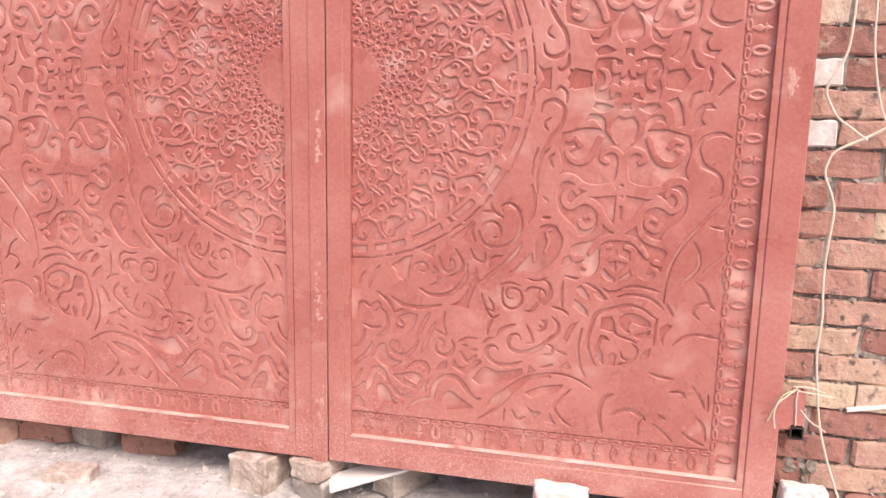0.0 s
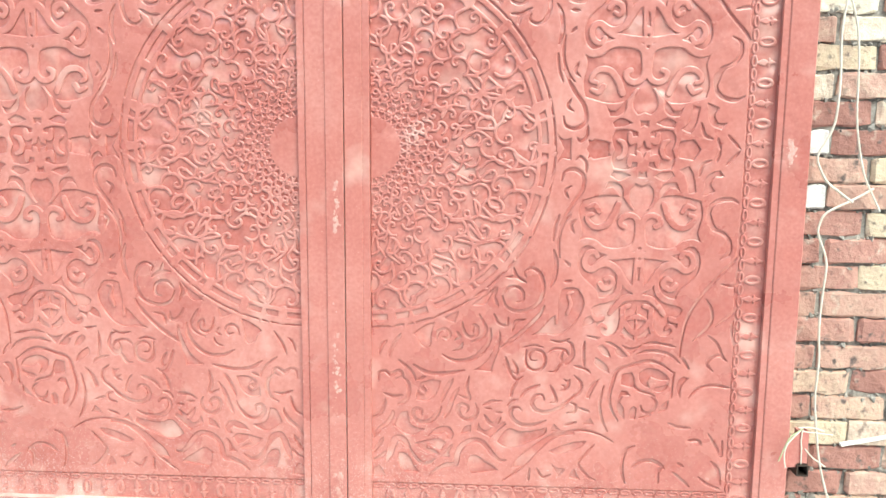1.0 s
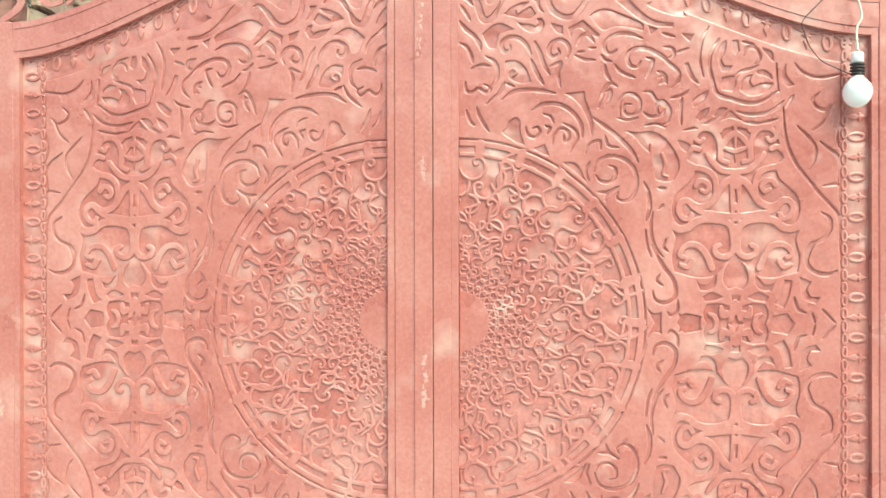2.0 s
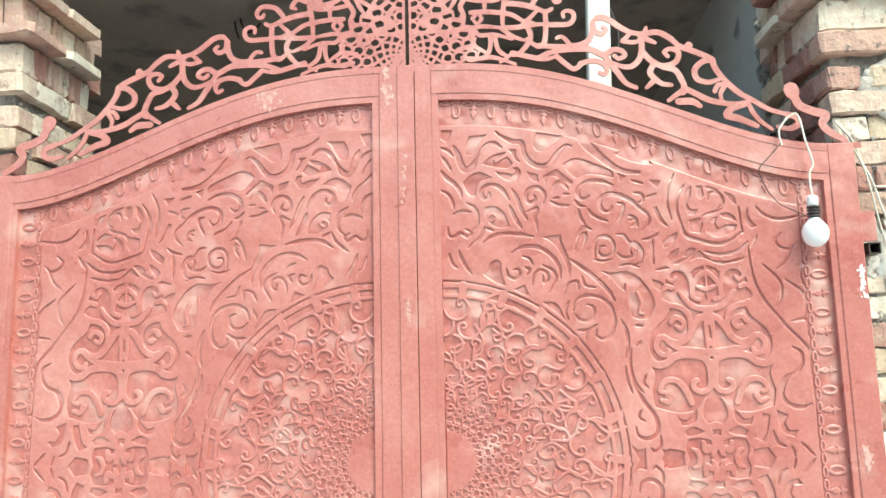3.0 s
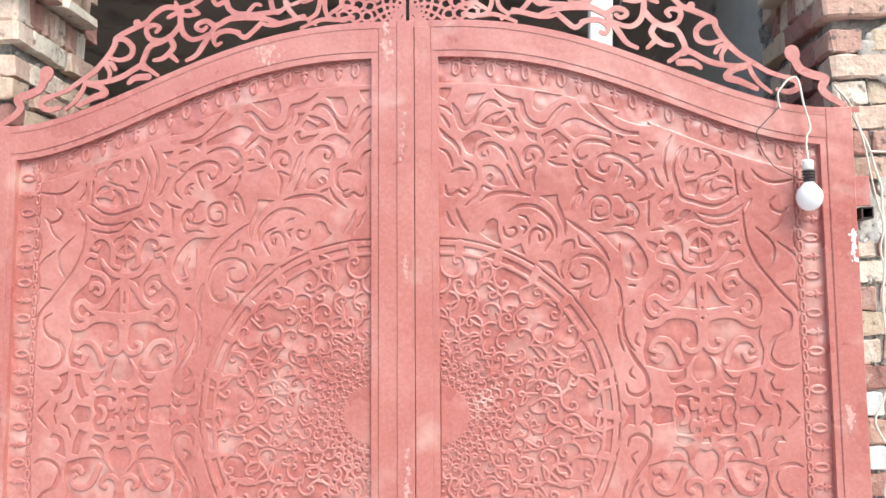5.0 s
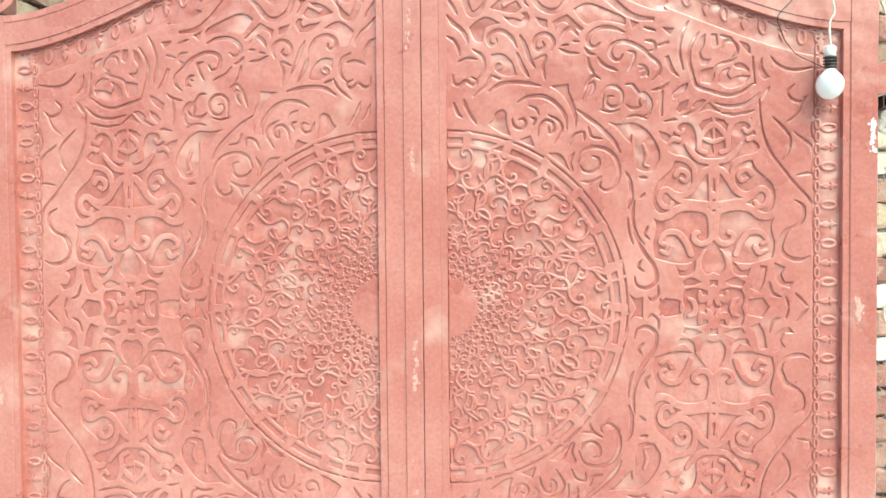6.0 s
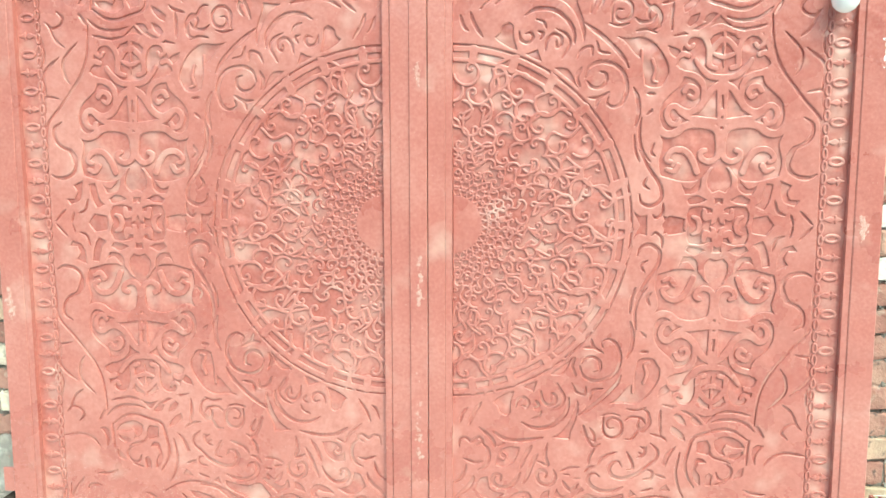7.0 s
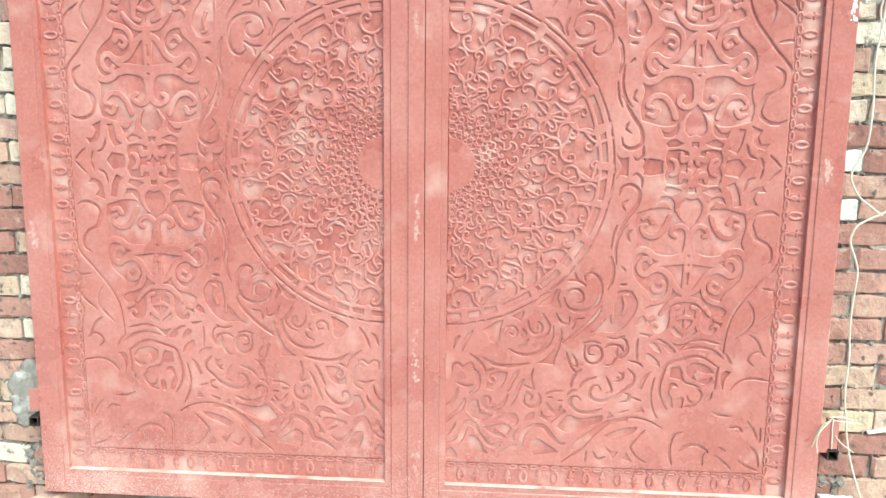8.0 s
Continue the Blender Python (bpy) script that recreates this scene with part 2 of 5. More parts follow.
# ---- cut sheets: the ornament as sheet metal with openings ----
class Sheet:
    """A sheet in the x-z plane, drawn in millimetres as bands, discs and slots, and cut along their outline."""

    def __init__(self, x0, x1, z0, z1, step):
        self.x0, self.z0, self.step = x0, z0, step
        self.nx, self.nz = int((x1 - x0) / step) + 1, int((z1 - z0) / step) + 1
        self.field = np.full((self.nz, self.nx), -30.0)

    def segment(self, a, b, ra, rb, slot=False):
        s, reach = self.step, max(ra, rb) + 3 * self.step
        i0, i1 = int((min(a[0], b[0]) - reach - self.x0) / s), int((max(a[0], b[0]) + reach - self.x0) / s) + 2
        j0, j1 = int((min(a[1], b[1]) - reach - self.z0) / s), int((max(a[1], b[1]) + reach - self.z0) / s) + 2
        i0, j0, i1, j1 = max(i0, 0), max(j0, 0), min(i1, self.nx), min(j1, self.nz)
        if i0 >= i1 or j0 >= j1:
            return
        gx = self.x0 + s * np.arange(i0, i1)[None, :] - a[0]
        gz = self.z0 + s * np.arange(j0, j1)[:, None] - a[1]
        dx, dz = b[0] - a[0], b[1] - a[1]
        t = np.clip((gx * dx + gz * dz) / (dx * dx + dz * dz + 1e-9), 0, 1)
        d = ra + (rb - ra) * t - np.hypot(gx - t * dx, gz - t * dz)
        view = self.field[j0:j1, i0:i1]
        if slot:
            np.minimum(view, -d, out=view)
        else:
            np.maximum(view, d, out=view)

    def hole(self, ring):
        """Cuts away what lies inside a closed line."""
        s = self.step
        P = np.array(ring)
        Q = np.roll(P, -1, 0)
        lo, hi = P.min(0) - 3 * s, P.max(0) + 3 * s
        i0, i1 = max(int((lo[0] - self.x0) / s), 0), min(int((hi[0] - self.x0) / s) + 2, self.nx)
        j0, j1 = max(int((lo[1] - self.z0) / s), 0), min(int((hi[1] - self.z0) / s) + 2, self.nz)
        if i0 >= i1 or j0 >= j1:
            return
        gx = self.x0 + s * np.arange(i0, i1)[None, :] + np.zeros((j1 - j0, 1))
        gz = self.z0 + s * np.arange(j0, j1)[:, None] + np.zeros((1, i1 - i0))
        near, odd = np.full(gx.shape, 1e9), np.zeros(gx.shape, bool)
        for p, q in zip(P, Q):
            d = q - p
            t = np.clip(((gx - p[0]) * d[0] + (gz - p[1]) * d[1]) / (d @ d + 1e-9), 0, 1)
            near = np.minimum(near, np.hypot(gx - p[0] - t * d[0], gz - p[1] - t * d[1]))
            if p[1] != q[1]:
                odd ^= ((p[1] > gz) != (q[1] > gz)) & (gx < p[0] + (gz - p[1]) * d[0] / d[1])
        view = self.field[j0:j1, i0:i1]
        np.minimum(view, np.where(odd, -near, near), out=view)

    def line(self, points, w, slot=False, taper=0.0, ends=False):
        """taper: how far it narrows to its end; ends: drawn out thin at both."""
        n = len(points) - 1
        for k in range(n):
            f = [1 - taper * max(0.0, (q / n - 0.55) / 0.45) for q in (k, k + 1)]
            if ends:
                f = [0.35 + 0.65 * min(1.0, 5.0 * min(q / n, 1 - q / n)) for q in (k, k + 1)]
            self.segment(points[k], points[k + 1], w * f[0], w * f[1], slot)

    def mesh(self, name, y_back, y_front, bevel, flip=False, thick=False):
        """Cuts the sheet along the zero line of its field; its edges round off over bevel; thick: with a back."""
        F, s = self.field, self.step
        F = np.where(np.abs(F) < 1e-4, 1e-4, F)
        nz, nx = F.shape
        inside = F > 0
        jj, ii = np.mgrid[0:nz, 0:nx]
        X, Z = self.x0 + s * ii, self.z0 + s * jj
        node = np.where(inside, np.cumsum(inside.ravel()).reshape(F.shape) - 1, -1)
        top = [np.stack([X[inside], Z[inside]], 1)]
        count = int(inside.sum())
        ex = inside[:, :-1] != inside[:, 1:]
        ez = inside[:-1, :] != inside[1:, :]
        edge_x = np.where(ex, count + np.cumsum(ex.ravel()).reshape(ex.shape) - 1, -1)
        count_x = int(ex.sum())
        edge_z = np.where(ez, count + count_x + np.cumsum(ez.ravel()).reshape(ez.shape) - 1, -1)
        tx = (F[:, :-1] / (F[:, :-1] - F[:, 1:] + 1e-12))[ex]
        tz = (F[:-1, :] / (F[:-1, :] - F[1:, :] + 1e-12))[ez]
        cx = np.stack([X[:, :-1][ex] + s * tx, Z[:, :-1][ex]], 1)
        cz = np.stack([X[:-1, :][ez], Z[:-1, :][ez] + s * tz], 1)
        rim = np.concatenate([cx, cz])
        first = count
        front = np.concatenate([top[0], rim])
        n = len(front)
        rise = np.concatenate([np.clip(0.7 + 0.3 * F[inside] / bevel, 0, 1), np.full(len(rim), 0.7)]) if bevel else np.ones(n)
        depth = (y_back + (y_front - y_back) * rise) * 1000
        verts = np.concatenate([np.column_stack([front[:, 0], depth, front[:, 1]]), np.column_stack([rim[:, 0], np.full(len(rim), y_back * 1000), rim[:, 1]])]) / 1000.0
        if thick:
            verts = np.concatenate([verts, np.column_stack([top[0][:, 0], np.full(count, y_back * 1000), top[0][:, 1]]) / 1000.0])
            rear = np.concatenate([np.arange(count) + n + len(rim), np.arange(len(rim)) + n])
        code = inside[:-1, :-1] + 2 * inside[:-1, 1:] + 4 * inside[1:, 1:] + 8 * inside[1:, :-1]
        c = [node[:-1, :-1], node[:-1, 1:], node[1:, 1:], node[1:, :-1]]
        e = [edge_x[:-1, :], edge_z[:, 1:], edge_x[1:, :], edge_z[:, :-1]]
        faces, caps = [], []
        for k in range(1, 16):
            ring, cuts = [], []
            for q in range(4):
                if k >> q & 1:
                    ring.append(c[q])
                if (k >> q & 1) != (k >> (q + 1) % 4 & 1):
                    ring.append(e[q])
                    cuts.append((e[q], bool(k >> q & 1)))
            pick = code == k
            if not pick.any():
                continue
            cap = np.stack([r[pick] for r in ring], 1)
            faces += cap.tolist()
            caps += [True] * (len(faces) - len(caps))
            if thick:
                faces += rear[cap[:, ::-1]].tolist()
            for q in range(len(cuts)):
                if cuts[q][1]:
                    a, b = cuts[q][0][pick], cuts[(q + 1) % len(cuts)][0][pick]
                    faces += np.stack([b, a, a - first + n, b - first + n], 1).tolist()
            caps += [False] * (len(faces) - len(caps))
        if flip:
            verts[:, 0] *= -1
            faces = [f[::-1] for f in faces]
        me = bpy.data.meshes.new(name)
        me.from_pydata(verts.tolist(), [], faces)
        if bevel:
            me.polygons.foreach_set("use_smooth", caps)
        me.update()
        return me


def smooth_line(points, every=5.0):
    """A smooth line through a few points."""
    if len(points) < 2:
        return list(points)
    P = [np.array(p, float) for p in points]
    P = [2 * P[0] - P[1]] + P + [2 * P[-1] - P[-2]]
    out = []
    for a, b, c, d in zip(P, P[1:], P[2:], P[3:]):
        n = max(2, int(np.hypot(*(c - b)) / every))
        for k in range(n):
            t = k / n
            out.append(0.5 * (2 * b + (c - a) * t + (2 * a - 5 * b + 4 * c - d) * t * t + (3 * b - a - 3 * c + d) * t ** 3))
    return out + [P[-2]]


def curled(points, curl, closed=False):
    """Lengthens a line by a spiral that turns left (+) or right (-) at its end."""
    r, turns = curl
    side = 1 if turns > 0 else -1
    if len(points) > 1:
        d = np.array(points[-1], float) - np.array(points[-2], float)
        a = math.atan2(d[1], d[0])
    else:
        a = math.pi / 2
    p = np.array(points[-1], float)
    centre = p + r * np.array((-math.sin(a), math.cos(a))) * side
    start, n = math.atan2(*(p - centre)[::-1]), max(10, int(abs(turns) * 26))
    spiral = []
    for k in range(1, n + 1):
        t = k / n
        q = r if closed else r * (1 - 0.72 * t ** 0.85)
        b = start + side * 2 * math.pi * abs(turns) * t
        spiral.append(centre + q * np.array((math.cos(b), math.sin(b))))
    return points + spiral


def pens(sheet, ways, broad=1.1):
    """Three functions that work on the sheet in every one of the given mirrorings: a slot, an opening, a raised band."""
    def cut(w, *points):
        pts = smooth_line([np.array(p, float) for p in points])
        for way in ways:
            sheet.line([way(p) for p in pts], w * 0.82, True, ends=True)

    def hole(*points):
        pts = soft_ring([np.array(p, float) for p in points])
        for way in ways:
            sheet.hole([way(p) for p in pts])

    def band(w, *points):
        pts = smooth_line([np.array(p, float) for p in points])
        for way in ways:
            sheet.line([way(p) for p in pts], w * broad, taper=0.3)
    return cut, hole, band


def soft_ring(points):
    """A closed line through a few points, its corners slightly eased."""
    out = []
    n = len(points)
    for k in range(n):
        a, b, c, d = points[k - 1], points[k], points[(k + 1) % n], points[(k + 2) % n]
        sharp = [np.dot(q - p, r - q) / (np.hypot(*(q - p)) * np.hypot(*(r - q)) + 1e-9) < 0.55 for p, q, r in ((a, b, c), (b, c, d))]
        ta = (c - b) if sharp[0] else (c - a) / 2
        tb = (c - b) if sharp[1] else (d - b) / 2
        m = max(2, int(np.hypot(*(c - b)) / 6))
        for i in range(m):
            t = i / m
            out.append((2 * t ** 3 - 3 * t * t + 1) * b + (t ** 3 - 2 * t * t + t) * ta + (3 * t * t - 2 * t ** 3) * c + (t ** 3 - t * t) * tb)
    return out


def spandrel(cut, hole, band):
    # scrolls and leaf-shaped openings round the medallion and along the curved head
    hole((116, 1063), (152, 1062), (146, 1043), (133, 1024), (116, 1036))
    hole((209, 1039), (265, 1042), (248, 1025), (233, 995), (214, 977), (197, 979), (194, 1000), (200, 1023))
    cut(12.2, (157, 1007), (169, 978), (177, 951), (191, 928), (214, 935), (232, 965))
    cut(7, (232, 965), (251, 995), (270, 1011), (292, 1013), (314, 997))
    hole((249, 944), (275, 966), (303, 977), (327, 980), (310, 965), (284, 958), (291, 943), (310, 954), (332, 965), (347, 942), (332, 929), (302, 930), (273, 938))
    hole((289, 919), (302, 914), (331, 910), (346, 902), (357, 913), (350, 927), (365, 928), (372, 909), (360, 887), (335, 886), (311, 897))
    hole((334, 989), (360, 988), (358, 970), (372, 943), (354, 958), (349, 975))
    cut(9.6, (296, 1052), (313, 1037), (333, 1025), (355, 1015), (379, 1011), (387, 973), (404, 946), (434, 930), (462, 933), (481, 952), (499, 976), (522, 996), (538, 993))
    hole((429, 1043), (517, 1028), (496, 1011), (472, 997), (450, 981), (432, 981), (419, 998), (423, 1025))
    hole((562, 1017), (593, 1011), (618, 988), (646, 955), (682, 923), (717, 907), (757, 901), (756, 891), (703, 896), (658, 918), (614, 954), (578, 987))
    hole((511, 932), (533, 947), (563, 950), (604, 934), (663, 905), (668, 882), (630, 892), (585, 897), (552, 887), (529, 906))
    hole((679, 960), (705, 971), (749, 955), (781, 941), (795, 922), (757, 927), (713, 942))
    hole((683, 897), (709, 885), (691, 869))
    hole((392, 912), (427, 902), (428, 878), (408, 886))
    hole((445, 896), (489, 918), (539, 872), (533, 865), (503, 880), (481, 896), (459, 889), (452, 870))
    hole((184, 885), (213, 909), (243, 916), (281, 896), (246, 889), (231, 875), (224, 839), (202, 845))
    cut(7, (332, 820), (319, 847), (298, 868), (272, 874), (250, 865), (242, 848), (251, 829), (268, 833), (268, 848))
    cut(5.2, (114, 1004), (136, 994), (155, 974))
    cut(5.2, (117, 975), (132, 952), (145, 929))
    cut(7, (113, 926), (135, 899), (159, 880), (176, 853), (178, 838))
    cut(5.2, (113, 860), (135, 847), (148, 824), (153, 798))
    cut(5.6, (194, 816), (220, 800), (230, 774), (226, 744), (208, 724))
    cut(5.2, (149, 779), (181, 790), (208, 785))
    cut(5.2, (131, 738), (134, 712), (152, 706), (169, 719), (178, 715), (197, 704), (208, 718), (189, 730))
    cut(7, (343, 857), (359, 823), (370, 790), (388, 756))
    cut(7, (333, 802), (348, 764), (369, 727))
    cut(6.3, (441, 807), (449, 829), (439, 852), (417, 861), (393, 849), (387, 823), (399, 810), (418, 819), (413, 834))
    cut(5.2, (465, 812), (492, 799), (525, 796))
    cut(7, (471, 844), (484, 867), (503, 875), (522, 852))
    cut(3.5, (473, 821), (494, 824))
    cut(3.5, (506, 834), (527, 833))
    cut(7, (665, 858), (633, 872), (594, 874), (566, 860), (553, 838), (561, 818), (580, 817), (589, 826))
    cut(5.2, (543, 812), (557, 795), (575, 791))
    cut(7, (753, 770), (730, 798), (697, 820), (661, 830), (632, 822), (621, 800), (631, 777), (651, 773), (660, 788))
    cut(5.2, (678, 799), (696, 793), (692, 771), (677, 740))
    cut(5.2, (713, 739), (731, 746), (737, 720))
    cut(5.2, (553, 783), (558, 755), (572, 731))
    cut(5.2, (584, 782), (602, 759), (644, 740))
    hole((253, 799), (286, 801), (315, 778), (331, 735), (300, 732), (267, 747), (256, 770))
    band(4.5, (258, 744), (263, 768), (278, 777), (289, 765), (278, 754))
    cut(5.6, (388, 780), (421, 791), (413, 757), (420, 718))
    cut(5.2, (196, 669), (235, 703), (252, 736))
    cut(4.4, (256, 732), (281, 721))
    cut(7, (244, 683), (281, 706), (327, 711), (372, 706), (405, 698))
    hole((436, 696), (492, 701), (495, 677), (509, 640), (519, 599), (515, 566), (505, 609), (484, 655), (459, 683))
    cut(7, (519, 621), (569, 584), (609, 547), (639, 512), (652, 485))
    cut(7, (335, 648), (364, 664), (403, 667), (439, 654), (469, 626), (485, 594), (486, 561))
    cut(5.2, (316, 598), (323, 573), (345, 565), (359, 581), (351, 596), (336, 591))
    cut(3.9, (369, 636), (391, 627), (400, 608))
    cut(5.2, (374, 600), (390, 592), (381, 574))
    cut(5.2, (397, 542), (403, 573), (421, 590), (443, 582), (446, 560), (433, 551), (430, 571))
    cut(4.9, (429, 606), (461, 589), (473, 563), (460, 536), (449, 516))
    hole((265, 616), (284, 627), (298, 617), (299, 584), (310, 544), (288, 551), (257, 570), (243, 583), (258, 596))
    hole((339, 530), (373, 543), (385, 508), (360, 519))
    cut(5.6, (165, 660), (177, 626), (203, 584))
    cut(5.2, (134, 651), (144, 619), (159, 604))
    cut(6.3, (521, 457), (531, 486), (553, 501), (580, 504), (613, 494), (638, 469), (649, 425), (636, 382), (610, 367), (589, 379), (593, 395))
    cut(5.2, (566, 475), (584, 468), (584, 442), (565, 426), (540, 430), (526, 447))
    hole((428, 487), (468, 482), (494, 436), (503, 421), (476, 449))
    cut(5.2, (505, 429), (496, 458), (509, 488))
    cut(5.2, (533, 396), (565, 396), (594, 412))
    cut(5.2, (555, 367), (561, 388), (576, 403))
    cut(4.5, (496, 514), (511, 543), (538, 550), (541, 524))
    cut(4.5, (554, 566), (564, 537), (596, 529))
    cut(4.5, (557, 699), (570, 705), (571, 686), (556, 661))
    cut(5.2, (534, 652), (550, 700), (570, 725), (590, 715))
    cut(5.2, (599, 624), (600, 671), (618, 691), (643, 689), (659, 667), (653, 637), (627, 627), (610, 642), (616, 660), (632, 660))
    cut(5.2, (670, 696), (690, 695), (707, 671), (732, 654), (744, 634), (739, 605), (719, 596))
    cut(5.2, (669, 635), (688, 622), (720, 626), (733, 644))
    cut(3.9, (591, 620), (623, 612), (652, 619))
    cut(3.9, (673, 595), (704, 600), (734, 589))
    hole((615, 580), (655, 574), (694, 577), (729, 558), (757, 523), (773, 487), (772, 455), (754, 430), (725, 426), (704, 434), (698, 470), (689, 510), (671, 528), (640, 565))
    band(4.5, (691, 539), (691, 477))
    band(5.2, (724, 509), (734, 477), (726, 448), (740, 441))
    cut(7, (669, 425), (682, 393), (686, 348), (676, 309))
    cut(4.5, (725, 872), (761, 860))
    hole((781, 869), (817, 866), (805, 846))
    cut(4.5, (769, 813), (801, 824))
    cut(4.9, (730, 831), (755, 825), (758, 804), (741, 797))
    cut(5.2, (718, 807), (744, 783), (771, 758), (773, 731), (751, 707))
    cut(5.2, (710, 757), (727, 750), (734, 731), (719, 721))
    hole((789, 778), (800, 782), (815, 745), (833, 715), (806, 736))
    cut(4.9, (750, 676), (786, 686), (801, 699))
    cut(5.2, (739, 603), (747, 640), (725, 669), (708, 649), (717, 622))
    cut(5.2, (782, 677), (778, 632), (780, 596))


def flank(cut, hole, band):
    # openings between the column and the border
    cut(5.2, (695, 335), (690, 282), (702, 230), (726, 198))
    cut(4.9, (736, 255), (727, 230), (741, 214))
    cut(4.9, (711, 342), (727, 355), (735, 339))
    cut(5.2, (711, 407), (735, 405))
    hole((770, 550), (796, 541), (817, 523), (799, 512), (778, 527))
    cut(4.5, (674, 282), (678, 238), (691, 199))
    cut(5.2, (1075, 642), (1078, 588), (1086, 534), (1107, 483), (1133, 444), (1179, 385), (1229, 323), (1235, 252), (1236, 197))
    cut(5.2, (1108, 772), (1125, 750), (1150, 735), (1185, 729), (1238, 737))
    cut(5.2, (1178, 684), (1159, 662), (1172, 640), (1200, 633), (1218, 650))
    cut(5.2, (1114, 587), (1154, 545), (1167, 518), (1162, 483), (1147, 456))
    cut(5.2, (1179, 540), (1232, 489), (1230, 418))
    cut(4.2, (1159, 572), (1188, 597), (1209, 647))
    cut(4.2, (1237, 603), (1228, 553), (1233, 518))
    cut(4.2, (1187, 408), (1232, 411), (1233, 361))
    cut(6.3, (1183, 330), (1207, 312), (1208, 279), (1190, 253), (1158, 235), (1144, 192))
    cut(7, (1155, 242), (1140, 211), (1145, 172), (1172, 151), (1206, 148), (1225, 158))
    hole((1120, 139), (1154, 124), (1142, 103), (1152, 79), (1179, 79), (1166, 61), (1131, 79))
    cut(5.2, (1105, 79), (1116, 44), (1139, 32))
    cut(4.5, (1184, 44), (1222, 4))
    cut(4.5, (1155, 34), (1164, 3))
    hole((1078, 131), (1099, 127), (1090, 79), (1075, 49), (1048, 61), (1066, 79))
    cut(7, (692, 234), (725, 174), (757, 126), (761, 82), (733, 61), (703, 70), (695, 96))
    cut(4.9, (716, 149), (707, 128), (725, 112))
    hole((676, 47), (697, 28), (720, 32), (720, 0), (701, 0))
    cut(5.2, (768, 70), (767, 40), (749, 23), (737, 33))
    hole((770, 30), (794, 19), (839, 20), (828, 0), (780, 0))


def column(cut, hole, band):
    # half of the upright ornament, mirrored about its own axis
    hole((943, 588), (981, 578), (1048, 588), (1062, 538), (1079, 484), (1119, 412), (1139, 341), (1130, 297), (1111, 253), (1122, 197), (1115, 155), (1048, 138), (996, 145), (966, 180), (929, 215))
    hole((931, 208), (966, 166), (973, 127), (957, 103), (927, 114))
    hole((992, 166), (1003, 136), (1023, 113), (1043, 117), (1053, 131), (1039, 99), (1015, 100), (995, 117))
    hole((973, 79), (1004, 93), (1032, 79), (1024, 66), (993, 70))
    hole((955, 51), (986, 60), (1022, 56), (1031, 30), (1023, 1), (960, 1))
    hole((925, 84), (952, 84), (926, 65))
    hole((1043, 23), (1086, 30), (1107, 1), (1039, 1))
    band(8.8, (939, 432), (965, 422), (985, 395), (1004, 365), (1032, 349), (1058, 354), (1078, 368), (1096, 361), (1102, 339), (1091, 317), (1072, 313), (1064, 326))
    band(9.6, (1064, 470), (1073, 439), (1102, 412), (1125, 384), (1135, 341), (1125, 302), (1102, 283), (1074, 287), (1051, 305), (1020, 312), (976, 307), (949, 289), (942, 236), (950, 208), (972, 198), (993, 208), (997, 226), (984, 233))
    band(7.9, (1071, 466), (1038, 464), (1011, 452), (995, 427), (995, 388))
    band(7, (1052, 413), (1042, 427), (1024, 424), (1013, 408), (1023, 392), (1037, 399))
    band(7.9, (935, 319), (972, 323), (1007, 328), (1038, 333), (1063, 349))
    band(7.9, (940, 453), (976, 458), (1005, 484), (1020, 506))
    band(7, (944, 566), (962, 550), (979, 521))
    band(7, (981, 492), (981, 535), (993, 569), (1016, 583), (1042, 577), (1054, 556), (1039, 541), (1029, 552))
    band(7, (1042, 520), (1059, 525), (1073, 512))
    band(6.1, (942, 514), (965, 523))
    band(6.1, (960, 481), (978, 488), (978, 506))
    band(7.9, (981, 578), (1048, 592))
    band(7.9, (1006, 166), (1021, 204), (1043, 231), (1072, 236), (1092, 223), (1099, 204), (1084, 197))
    band(7, (1063, 187), (1076, 169), (1097, 176))
    band(7.9, (961, 30), (974, 23), (979, 47))
    band(6.3, (991, 1), (998, 20), (1012, 27))
    band(8.8, (1079, 480), (1095, 448), (1119, 412))
    band(11.4, (941, 435), (935, 268))
    cut(3.1, (938, 399), (934, 360))
    cut(4.2, (937, 334), (937, 332))
    cut(4.2, (936, 302), (936, 300))


